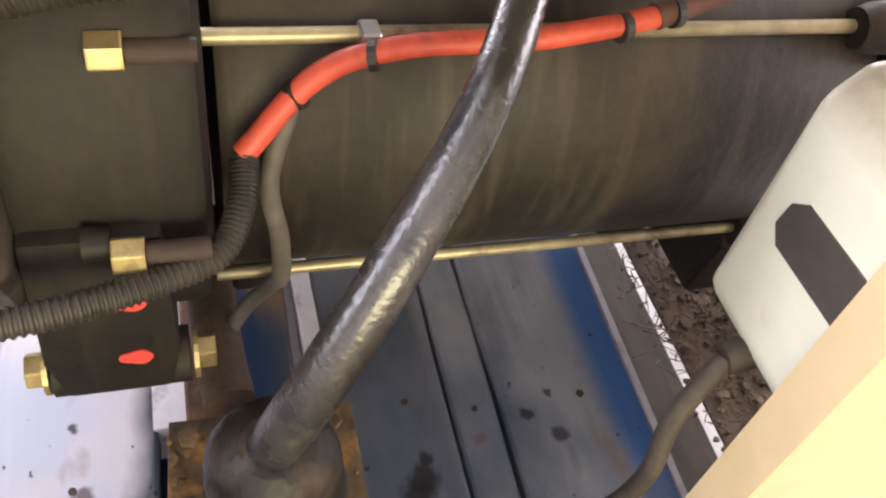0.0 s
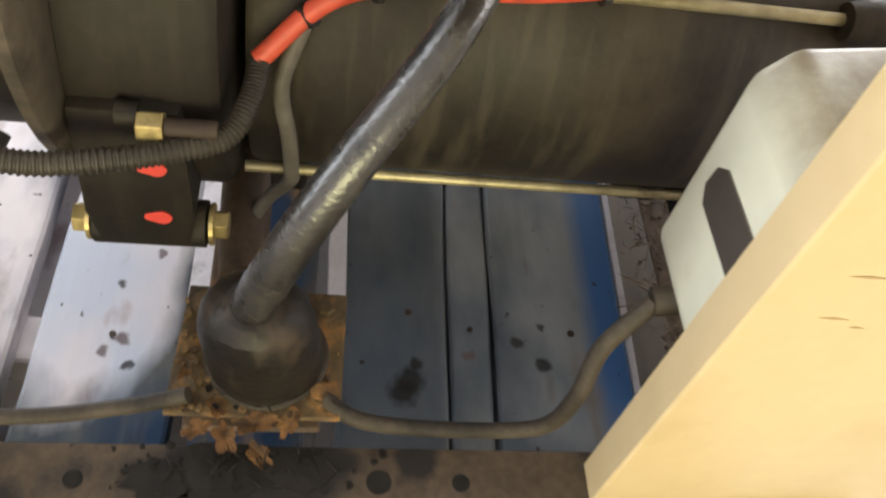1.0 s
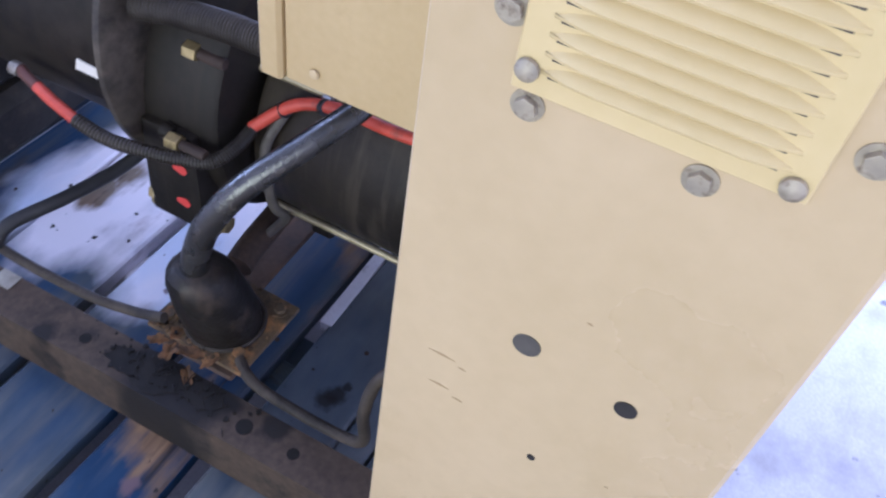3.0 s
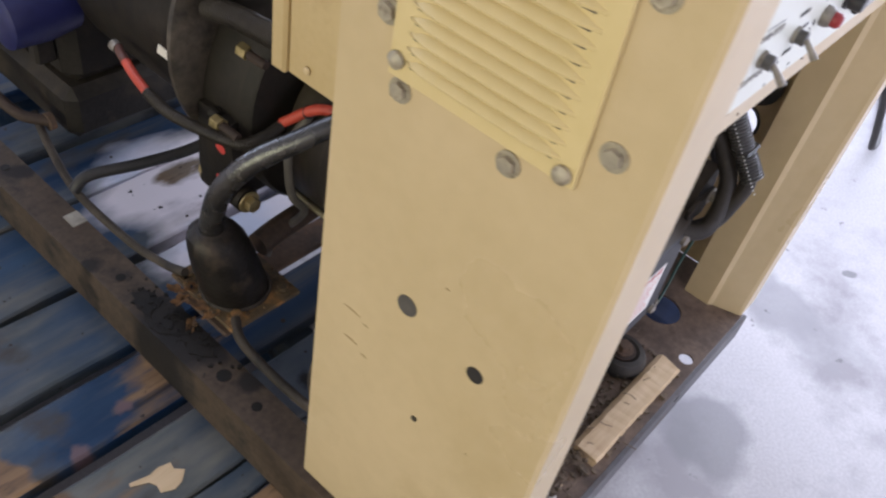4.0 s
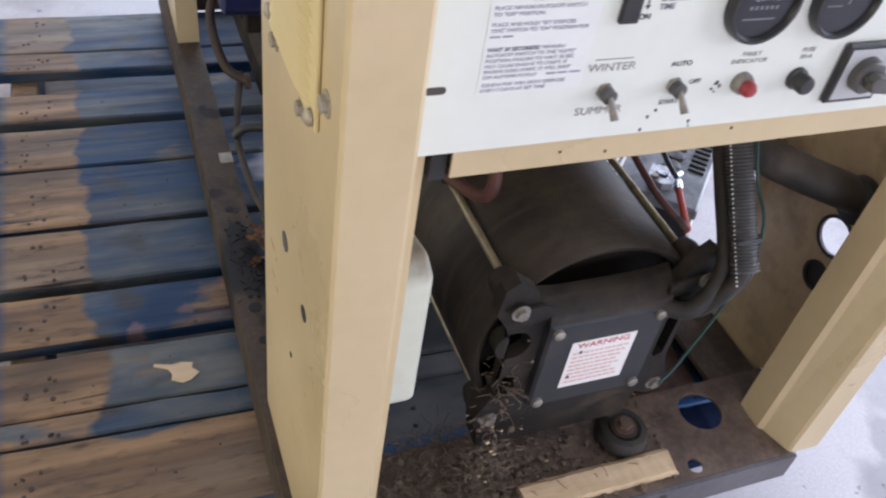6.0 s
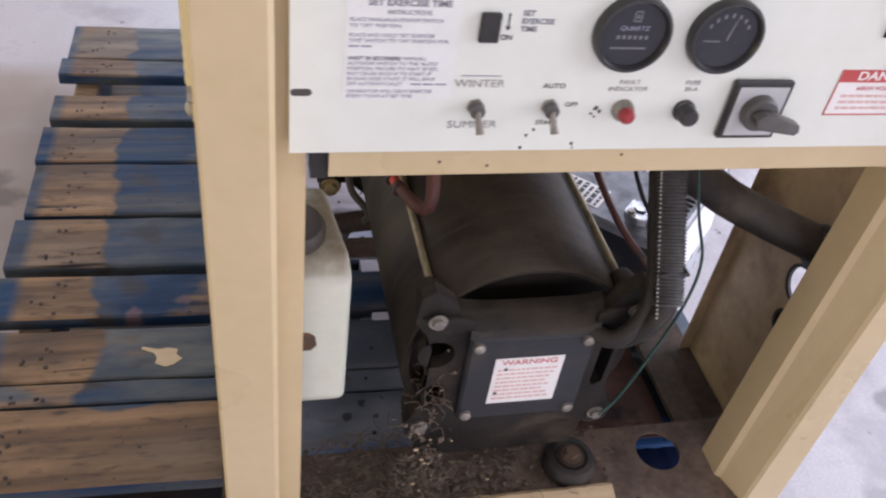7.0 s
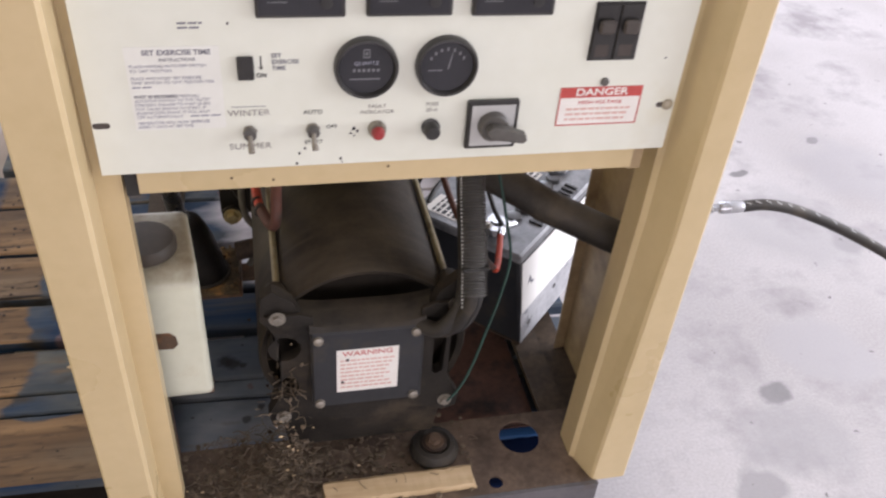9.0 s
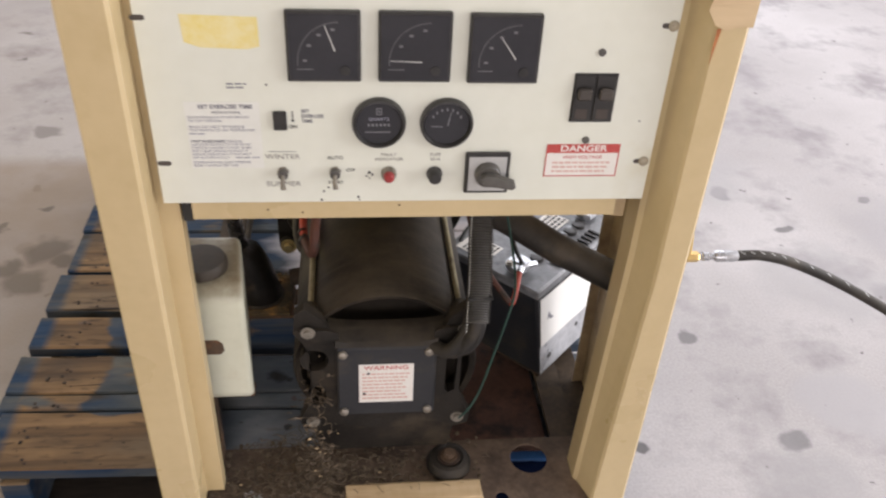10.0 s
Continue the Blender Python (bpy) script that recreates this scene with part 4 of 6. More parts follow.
for y, z, w, h in ((0.166, 0.505, 0.020, 0.0016), (0.164, 0.470, 0.016, 0.0018), (0.150, 0.500, 0.006, 0.001), (0.148, 0.463, 0.008, 0.0012), (0.082, 0.600, 0.004, 0.0012), (0.03, 0.45, 0.003, 0.001)):
    part("scratch", plate([(y - w / 2, z), (y, z + h), (y + w / 2, z + 0.4 * h), (y, z - 0.2 * h)], "x", -0.0615, -0.0611), SCRATCH, cabinet)
for x, z in ((0.112, 0.7085), (0.150, 0.7045), (0.259, 0.713)):
    part("rust_speck", plate(circle(x, z, 0.0013, 8), "y", 0.0049, 0.0054), RUST, cabinet)
# control box behind the panel
part("control_box", box(0.03, 0.53, 0.206, 0.354, 0.596, 1.05, 0.002), TAN_WARM, cabinet, "tan sheet steel box behind the panel")
part("box_lid", box(0.026, 0.534, 0.3545, 0.374, 0.594, 1.05, 0.003), TAN_WARM, cabinet)
part("box_bracket", box(0.0285, 0.0298, 0.205, 0.24, 0.597, 1.05), TAN_WARM, cabinet)
for y, z in ((0.23, 0.70), (0.328, 0.612), (0.23, 0.63)):
    part("box_screw", turned([(0.004, 0.0285), (0.0035, 0.0272), (0.0006, 0.0265)], (0, y, z), "x", 14), TAN, cabinet, smooth=True)
# peeled tape on the top of the right corner
part("torn_tape", plate([(0.556, 0.955), (0.566, 0.940), (0.578, 0.935), (0.592, 0.939), (0.606, 0.938), (0.606, 0.985), (0.580, 0.99), (0.560, 0.975)], "y", -0.0270, -0.0250, 0.0006), PALE, cabinet, "torn piece of beige tape")
part("rust_streak", plate([(0.570, 0.936), (0.5745, 0.936), (0.5725, 0.918), (0.570, 0.898), (0.5695, 0.918)], "y", -0.0251, -0.0247), FRESH_RUST, cabinet, "orange rust streak")

# ---- wooden strip on the base ----


def split_strip(x0, x1, seed):
    """A broken moulding strip: a bevelled back, a sloping face and ragged ends."""
    rnd = random.Random(seed)
    own = bmesh.new()
    rows, n = [], 26
    for k in range(n + 1):
        f = k / n
        row = []
        for i, (y, z) in enumerate(((0.0225, 0.2005), (0.0215, 0.2085), (0.0150, 0.2130), (-0.0105, 0.2095), (-0.0125, 0.2060), (-0.0125, 0.2005))):
            x = x0 + (x1 - x0) * f + (rnd.uniform(-0.004, 0.004) if k in (0, n) else 0)
            row.append(own.verts.new((x, y + rnd.uniform(-0.0008, 0.0008), z + (rnd.uniform(-0.0007, 0.0007) if 0 < i < 5 else 0))))
        rows.append(row)
    for a, c in zip(rows, rows[1:]):
        for i in range(6):
            own.faces.new((a[i], a[(i + 1) % 6], c[(i + 1) % 6], c[i]))
    own.faces.new(rows[0][::-1])
    own.faces.new(rows[-1])
    bmesh.ops.recalc_face_normals(own, faces=own.faces[:])
    return own


strip = tagged(part("wood_strip", split_strip(0.19, 0.392, 12), PALE), "pale splintered wooden strip on the base pan", "wood strip")

# ---- control panel ----
panel = thing("control_panel", (0.27, 0.0, 0.72), "off-white steel control panel with gauges and switches", "control panel")
F = 0.003
part("panel_sheet", box(0.0, 0.542, F, F + 0.0023, 0.7195, 1.0, 0.0006), WHITE, panel, "off-white enamelled sheet with yellowed edges")
for x, z in ((0.534, 0.770), (0.536, 0.928)):
    part("panel_screw", turned([(0.0058, F), (0.0058, F - 0.0012), (0.004, F - 0.003), (0.0005, F - 0.0036)], (x, 0, z), "y", 18), BOLT_PAINTED, panel, smooth=True)
# flat slot shapes; the darkness inside the openings is in their colour
for x, z in ((0.008, 0.770), (0.004, 0.930), (0.5295, 0.770), (0.531, 0.928)):
    part("screw_slot", plate([(x - 0.0045 + 0.0028 * math.cos(t), z + 0.0028 * math.sin(t)) for t in np.linspace(1.57, 4.71, 8)] + [(x + 0.0045 + 0.0028 * math.cos(t), z + 0.0028 * math.sin(t)) for t in np.linspace(-1.57, 1.57, 8)], "y", F - 0.0003, F - 0.0001), LOGO, panel, "dark open screw slot")


def bars(name, x0, x1, z0, z1, rows, mat, parent, y, seed, ragged=0.2):
    """Unreadable small print: plain bars."""
    rnd = random.Random(seed)
    step = (z1 - z0) / rows
    bm = bmesh.new()
    for k in range(rows):
        z = z1 - (k + 0.5) * step
        x, end = x0, x0 + (x1 - x0) * (1 - rnd.random() * ragged)
        while x < end - 0.002:
            w = min(rnd.uniform(0.003, 0.009), end - x)
            box(x, x + w, y - 0.0002, y, z - step * 0.2, z + step * 0.2, 0, bm)
            x += w + 0.0014
    return tagged(part(name, bm, mat, parent), kind="stuff")


def panel_meter(x0, z0, seed, needle):
    """A square black panel meter: frame, face, scale marks and a pointer."""
    w = 0.0735
    m = part("square_meter", box(x0, x0 + w, F - 0.007, F, z0, z0 + w, 0.0012), BEZEL, panel, "square black meter with white pointer")
    part("meter_face", box(x0 + 0.003, x0 + w - 0.003, F - 0.0077, F - 0.0071, z0 + 0.003, z0 + w - 0.003), GLASSY, m)
    cx, cz = x0 + 0.052, z0 + 0.022
    a, r0, r1 = needle
    dirv = Vector((math.cos(a), 0, math.sin(a)))
    nrm = Vector((-dirv.z, 0, dirv.x)) * 0.0006
    c = Vector((cx, F - 0.0079, cz))
    own = bmesh.new()
    own.faces.new([own.verts.new(c + dirv * r0 + nrm), own.verts.new(c + dirv * r1 + nrm * 0.6), own.verts.new(c + dirv * r1 - nrm * 0.6), own.verts.new(c + dirv * r0 - nrm)])
    part("pointer", own, PALEINK, m)
    marks = bmesh.new()
    for k in range(24):
        t = radians(92 + 92 * k / 23)
        for rr in (0.041,):
            p = c + Vector((math.cos(t), 0, math.sin(t))) * rr
            box(p.x - 0.0006, p.x + 0.0006, p.y, p.y + 0.0001, p.z - 0.0008, p.z + 0.0008, 0, marks)
    rnd = random.Random(seed)
    for t in (100, 125, 150, 178):
        p = c + Vector((math.cos(radians(t)), 0, math.sin(radians(t)))) * 0.034
        box(p.x - 0.002, p.x + 0.002, p.y, p.y + 0.0001, p.z - 0.0013, p.z + 0.0013, 0, marks)
    box(x0 + 0.010, x0 + 0.026, F - 0.0079, F - 0.0078, z0 + 0.0135, z0 + 0.0145, 0, marks)
    part("scale_ring", marks, DIMINK, m)
    part("adjuster", turned([(0.005, F - 0.0078), (0.005, F - 0.0092), (0.001, F - 0.0095)], (x0 + 0.058, 0, z0 + 0.013), "y", 16), RUBBER_DARK, m, smooth=True)


panel_meter(0.1435, 0.8675, 1, (radians(110), 0.012, 0.040))
panel_meter(0.2345, 0.8675, 2, (radians(178), 0.008, 0.040))
panel_meter(0.3255, 0.8665, 3, (radians(125), 0.006, 0.036))


def round_gauge(x, z, needle):
    g = part("round_gauge", turned([(0.0285, F), (0.0285, F - 0.006), (0.0275, F - 0.0085), (0.0255, F - 0.0088), (0.0242, F - 0.0065), (0.0238, F - 0.004)], (x, 0, z), "y", 48), BEZEL, panel, "round gauge with black rim", smooth=True)
    part("gauge_face", plate(circle(x, z, 0.0236, 40), "y", F - 0.0048, F - 0.0042), GLASSY, g)
    marks = bmesh.new()
    if needle:
        a = radians(78)
        c = Vector((x + 0.001, F - 0.0051, z - 0.002))
        d = Vector((math.cos(a), 0, math.sin(a)))
        nn = Vector((-d.z, 0, d.x)) * 0.0007
        marks.faces.new([marks.verts.new(q) for q in (c + nn, c + d * 0.016 + nn * 0.5, c + d * 0.016 - nn * 0.5, c - nn)])
        for t in range(30, 151, 20):
            p = Vector((x + 0.017 * math.cos(radians(t)), F - 0.0051, z + 0.017 * math.sin(radians(t))))
            box(p.x - 0.0009, p.x + 0.0009, p.y, p.y + 0.0002, p.z - 0.0016, p.z + 0.0016, 0, marks)
        box(x - 0.017, x - 0.004, F - 0.0051, F - 0.0049, z - 0.0035, z - 0.0025, 0, marks)
    else:
        # emblem and lettering shown as plain shapes
        for (a, b, c, d) in ((-0.003, 0.003, 0.010, 0.0112), (-0.003, 0.003, 0.017, 0.0182), (-0.003, -0.002, 0.010, 0.018), (0.002, 0.003, 0.010, 0.018), (-0.001, 0.001, 0.0125, 0.0155),
                             (-0.015, 0.012, -0.0105, -0.0093)):
            box(x + a, x + b, F - 0.0051, F - 0.0049, z + c, z + d, 0, marks)
        for k in range(6):
            box(x - 0.012 + k * 0.0042, x - 0.0096 + k * 0.0042, F - 0.0051, F - 0.0049, z - 0.003, z - 0.0002, 0, marks)
        words("dial_lettering", "QUARTZ", 0.0047, x, z + 0.0052, F - 0.0051, LIGHTINK, g, squash=1.15)
    part("dial_print", marks, DIALINK, g)


round_gauge(0.2355, 0.8195, False)
round_gauge(0.3075, 0.8190, True)

breaker = part("breaker", box(0.4405, 0.4875, F - 0.0015, F - 0.0001, 0.8195, 0.876, 0.0004), RUBBER_DARK, panel, "brown-black double circuit breaker")
for k in range(2):
    x = 0.4415 + k * 0.0232
    part("pole", box(x, x + 0.0215, F - 0.0035, F - 0.0016, 0.8215, 0.874, 0.0006), BEZEL, breaker)
    part("lever", box(x + 0.003, x + 0.0185, F - 0.010, F - 0.0036, 0.848, 0.861, 0.002), LOGO, breaker)
    part("marking", box(x + 0.004, x + 0.017, F - 0.0038, F - 0.0036, 0.8245, 0.836), BROWNPRINT, breaker)
for x, z in ((0.4655, 0.899), (0.463, 0.797)):
    part("small_screw", turned([(0.0042, F), (0.004, F - 0.002), (0.0008, F - 0.0026)], (x, 0, z), "y", 16), KNOB, panel, smooth=True)

danger = part("danger_label", box(0.4205, 0.504, F - 0.0004, F - 0.0001, 0.751, 0.792), PAPER, panel, "red and white warning label")
part("red_band", box(0.4205, 0.504, F - 0.0007, F - 0.00045, 0.781, 0.792), REDINK, danger)
edge = bmesh.new()
for q in ((0.4205, 0.504, 0.751, 0.7522), (0.4205, 0.4217, 0.7522, 0.781), (0.5028, 0.504, 0.7522, 0.781)):
    box(q[0], q[1], F - 0.0007, F - 0.00045, q[2], q[3], 0, edge)
part("red_border", edge, REDINK, danger)
words("danger_lettering", "DANGER", 0.0105, 0.4625, 0.7865, F - 0.0009, PAPER, danger, squash=1.25, bold=0.0002)
words("voltage_lettering", "HIGH VOLTAGE", 0.0052, 0.4625, 0.7755, F - 0.0006, REDINK, danger, squash=1.2)
bars("small_print", 0.429, 0.497, 0.755, 0.7715, 3, PINKINK, danger, F - 0.0006, 3, 0.15)

decal = part("instruction_decal", box(0.036, 0.112, F - 0.0003, F - 0.0001, 0.764, 0.842), DECAL_SHEET, panel, "printed instructions on a thin pale sheet")
words("decal_heading", "SET EXERCISE TIME", 0.0062, 0.0775, 0.8365, F - 0.0005, GREYINK, decal, squash=1.05, bold=0.00015)
words("decal_subheading", "INSTRUCTIONS", 0.0042, 0.0775, 0.8300, F - 0.0005, GREYINK, decal)
for z, text in ((0.8245, 'PLACE MANUAL/AUTO/OFF SWITCH'), (0.8203, 'TO "OFF" POSITION.'), (0.8135, 'PLACE AND HOLD "SET EXERCISE'), (0.8095, 'TIME" SWITCH TO "ON" POSITION FOR'), (0.7965, '                        PLACE MANUAL/'), (0.7926, 'AUTO/OFF SWITCH TO THE "AUTO"'),
                (0.7887, 'POSITION. FAILURE TO WAIT 30 SEC'), (0.7848, 'MAY CAUSE ENGINE TO START. IF'), (0.7809, 'ENGINE DOES START, IT WILL SHUT'), (0.7770, 'OFF AUTOMATICALLY'), (0.7712, 'GENERATOR WILL NOW EXERCISE'), (0.7673, 'EVERY 7 DAYS AT SET TIME')):
    words("decal_lettering", text, 0.0036, 0.0385, z, F - 0.0005, LIGHTINK, decal, False, 1.05)
words("decal_lettering", "WAIT 30 SECONDS,", 0.0038, 0.0385, 0.7965, F - 0.0005, GREYINK, decal, False, 1.05, bold=0.0001)
bars("decal_print", 0.0385, 0.056, 0.8040, 0.8070, 1, LIGHTINK, decal, F - 0.0005, 12, 0.0)
bars("decal_print", 0.083, 0.108, 0.7755, 0.7785, 1, LIGHTINK, decal, F - 0.0005, 13, 0.0)

rocker = part("rocker_switch", box(0.1255, 0.1395, F - 0.004, F - 0.0001, 0.8105, 0.832, 0.001), BEZEL, panel, "black rocker switch")
arrow = plate([(0.1455, 0.8185), (0.1476, 0.8215), (0.1461, 0.8215), (0.1461, 0.8315), (0.1449, 0.8315), (0.1449, 0.8215), (0.1434, 0.8215)], "y", F - 0.0003, F - 0.0001)
part("arrow", arrow, INK, panel)
words("on_lettering", "ON", 0.0055, 0.1455, 0.8135, F - 0.0003, INK, panel, bold=0.0001)
for k, wd in enumerate(("SET", "EXERCISE", "TIME")):
    words("exercise_lettering", wd, 0.0055, 0.1545, 0.8315 - k * 0.0058, F - 0.0003, GREYINK, panel, centre=False, bold=0.0001)
words("winter_lettering", "WINTER", 0.0085, 0.1325, 0.7775, F - 0.0003, FADEDINK, panel, squash=1.15)
words("summer_lettering", "SUMMER", 0.0085, 0.1315, 0.7435, F - 0.0003, FADEDINK, panel, squash=1.15)
part("underline", box(0.118, 0.147, F - 0.0003, F - 0.0001, 0.7835, 0.7841), GREYINK, panel)
words("auto_lettering", "AUTO", 0.0056, 0.1885, 0.7760, F - 0.0003, INK, panel, squash=1.1)
words("off_lettering", "OFF", 0.0052, 0.2050, 0.7605, F - 0.0003, INK, panel, squash=1.1)
words("start_lettering", "START", 0.0052, 0.1885, 0.7450, F - 0.0003, INK, panel, squash=1.1)
words("fault_lettering", "FAULT", 0.0050, 0.2465, 0.7795, F - 0.0003, FADEDINK, panel, squash=1.15)
words("indicator_lettering", "INDICATOR", 0.0050, 0.2465, 0.7738, F - 0.0003, FADEDINK, panel, squash=1.15)
words("fuse_lettering", "FUSE", 0.0050, 0.2975, 0.7795, F - 0.0003, FADEDINK, panel, squash=1.15)
words("amp_lettering", "20-A", 0.0050, 0.2975, 0.7738, F - 0.0003, FADEDINK, panel, squash=1.15)


def toggle(x, z):
    t = part("toggle_switch", plate(circle(x, z, 0.0066, 6, 0.2), "y", F - 0.003, F - 0.0001, 0.0005), BOLT, panel, "steel toggle switch pointing down")
    part("bushing", turned([(0.0055, F - 0.003), (0.0055, F - 0.009), (0.0035, F - 0.0095)], (x, 0, z), "y", 20), KNOB, t, smooth=True)
    part("lever", sweep([(x, F - 0.009, z), (x, F - 0.0150, z - 0.005), (x + 0.0005, F - 0.0205, z - 0.0105)], (0.0021, 0.0031), 8, 12), BOLT, t, smooth=True)


toggle(0.132, 0.759)
toggle(0.188, 0.759)
lamp = part("fault_indicator", turned([(0.0085, F), (0.0085, F - 0.004), (0.0068, F - 0.0075)], (0.2465, 0, 0.7565), "y", 24), BOLT, panel, "red push button in a chrome rim", smooth=True)
part("lens", turned([(0.0062, F - 0.0076), (0.006, F - 0.012), (0.004, F - 0.0145), (0.0005, F - 0.015)], (0.2465, 0, 0.7565), "y", 20), REDLIGHT, lamp, smooth=True)
fuse = part("fuse_holder", turned([(0.0088, F), (0.0088, F - 0.003), (0.0076, F - 0.0035), (0.0072, F - 0.013), (0.006, F - 0.0145), (0.0005, F - 0.0147)], (0.297, 0, 0.756), "y", 24), BEZEL, panel, "black screw-in fuse holder", smooth=True)
rot = part("rotary_switch", box(0.3305, 0.3805, F - 0.006, F - 0.0001, 0.7325, 0.7835, 0.0015), BEZEL, panel, "square rotary switch with a grey handle")
part("switch_plate", box(0.3345, 0.3765, F - 0.0068, F - 0.0061, 0.7365, 0.7795, 0.0002), GREYPLATE, rot)
part("hub", turned([(0.0145, F - 0.0069), (0.0140, F - 0.014), (0.0125, F - 0.0155), (0.0005, F - 0.016)], (0.3555, 0, 0.759), "y", 32), KNOB, rot, smooth=True)
own = plate([(0.3455, 0.7625), (0.352, 0.7665), (0.362, 0.765), (0.384, 0.757), (0.3855, 0.751), (0.382, 0.748), (0.362, 0.7515), (0.350, 0.753)], "y", F - 0.026, F - 0.0155, 0.0018)
part("handle", own, KNOB, rot, smooth=True)
part("faded_tape", plate([(0.043, 0.934), (0.117, 0.932), (0.1175, 0.902), (0.105, 0.899), (0.060, 0.9005), (0.045, 0.906)], "y", F - 0.0004, F - 0.0001), YELLOWED, panel, "yellowed remains of tape")
bars("smudged_print", 0.081, 0.101, 0.856, 0.864, 2, GREYINK, panel, F - 0.0003, 21, 0.05)
chips = bmesh.new()
rc = random.Random(5)
for x, z, r in ((0.225, 0.757, 0.0022), (0.2225, 0.7525, 0.0014), (0.2285, 0.7545, 0.0016), (0.2255, 0.7500, 0.0013), (0.180, 0.7385, 0.0016), (0.175, 0.7335, 0.0016), (0.213, 0.7255, 0.0018), (0.2145, 0.7220, 0.001), (0.172, 0.7225, 0.0016), (0.520, 0.82, 0.0012), (0.121, 0.861, 0.0013)):
    plate([(x + r * rc.uniform(0.5, 1.2) * math.cos(t), z + r * rc.uniform(0.5, 1.2) * math.sin(t)) for t in np.linspace(0, 5.4, 7)], "y", F - 0.0002, F, 0, chips)
tagged(part("paint_chips", chips, INK, panel), kind="stuff")

# ---- alternator ----
AX, AZ = 0.249, 0.403
alternator = thing("alternator", (AX, 0.25, 0.24), "black dusty generator alternator with long through-bolts", "alternator")
barrel = bmesh.new()
turned([(0.030, 0.110), (0.117, 0.108), (0.119, 0.072), (0.126, 0.0685), (0.129, 0.074), (0.129, 0.452), (0.126, 0.458)], (AX, 0, AZ), "y", 72, barrel)
barrel = part("barrel", barrel, BLACK, alternator, "smooth dull black steel barrel", True)
half = [(0.0, 0.0655), (0.050, 0.0655), (0.074, 0.076), (0.086, 0.104), (0.108, 0.122), (0.121, 0.112), (0.124, 0.080), (0.112, 0.062), (0.104, 0.04), (0.104, -0.04), (0.112, -0.062), (0.122, -0.080), (0.119, -0.100), (0.102, -0.106), (0.084, -0.098), (0.062, -0.094), (0.040, -0.100), (0.020, -0.1035), (0.0, -0.1045)]
outline = [(AX + u, AZ + v) for u, v in half] + [(AX - u, AZ + v) for u, v in half[-2:0:-1]]
vents = [circle(0.151, 0.434, 0.0195, 14), [(0.141, 0.372), (0.150, 0.386), (0.163, 0.383), (0.166, 0.366), (0.160, 0.350), (0.147, 0.350)], [(0.332, 0.372), (0.337, 0.366), (0.346, 0.372), (0.348, 0.43), (0.340, 0.436), (0.332, 0.428)]]
endbell = part("end_bell", holed(outline, vents, "y", 0.050, 0.066), CASTING, alternator, "rough cast end bell with bolted ears", True)
for sx, sz in ((-1, 1), (1, 1), (-1, -1), (1, -1)):
    cx, cz = AX + sx * 0.104, AZ + sz * 0.087
    part("ear", turned([(0.016, 0.0662), (0.015, 0.086), (0.012, 0.096)], (cx, 0, cz), "y", 20), CASTING, endbell, smooth=True)
    part("ear_bolt", hexbolt((cx, 0.0438 if sz > 0 else 0.050, cz), 0.0066, 0.006), BOLT, endbell)
    part("through_bolt", turned([(0.0042, 0.095), (0.0042, 0.463)], (cx - 0.002 * sx, 0, cz), "y", 14), THROUGH, alternator, "dull yellow zinc through-bolt", True)
cover = part("end_cover", box(0.181, 0.317, 0.038, 0.054, 0.338, 0.465, 0.003), PLATE, alternator, "dark grey cover plate with four screws")
sh = bmesh.new()
rows = []
for i in range(13):
    # a saddle from the cover's top edge up and back under the barrel's lip
    u = -1 + i / 6
    rise = 0.006 * u ** 4
    x0, x1 = AX + 0.069 * u, AX + 0.080 * u
    rows.append([sh.verts.new(c) for c in ((x0, 0.0395, 0.4655), (x0, 0.0425, 0.4695 + rise), (x0 + 0.4 * (x1 - x0), 0.054, 0.4750 + rise), (x0 + 0.8 * (x1 - x0), 0.066, 0.4795 + rise), (x1, 0.078, 0.4815 + rise), (x1, 0.082, 0.4770 + rise), (x1, 0.082, 0.4655))])
for p, q in zip(rows, rows[1:]):
    for i in range(7):
        sh.faces.new((p[i], p[(i + 1) % 7], q[(i + 1) % 7], q[i]))
sh.faces.new(rows[0][::-1])
sh.faces.new(rows[-1])
part("cover_shoulder", sh, BLACK, alternator, "dusty saddle-shaped shoulder over the cover", True)
part("ear_web", plate([(0.130, 0.4925), (0.170, 0.4925), (0.185, 0.486), (0.185, 0.474), (0.150, 0.466)], "y", 0.0440, 0.0498, 0.002), CASTING, endbell, smooth=True)
part("ear_web", plate([(0.368, 0.4925), (0.328, 0.4925), (0.313, 0.486), (0.313, 0.474), (0.348, 0.466)], "y", 0.0440, 0.0498, 0.002), CASTING, endbell, smooth=True)
for x, z in ((0.190, 0.348), (0.307, 0.348), (0.190, 0.4555), (0.306, 0.457)):
    part("cover_screw", turned([(0.0062, 0.038), (0.006, 0.034), (0.0035, 0.0325), (0.0005, 0.0323)], (x, 0, z), "y", 16), BOLT, cover, smooth=True)
label = part("warning_label", box(0.211, 0.286, 0.0372, 0.0378, 0.3645, 0.436), PAPER, cover, "cream label with faded red print")
words("warning_lettering", "WARNING", 0.0105, 0.2485, 0.4295, 0.0369, REDINK, label, squash=1.2)
bars("label_print", 0.2155, 0.281, 0.3695, 0.4215, 8, PINKINK, label, 0.0371, 31, 0.3)
for x, z in ((0.224, 0.4195), (0.218, 0.3815)):
    part("label_mark", plate(circle(x, z, 0.0022, 9), "y", 0.0368, 0.0371), INK, label)
part("rod_clip", box(0.136, 0.150, 0.380, 0.390, 0.486, 0.497, 0.001), STEEL, alternator, "small steel clip")
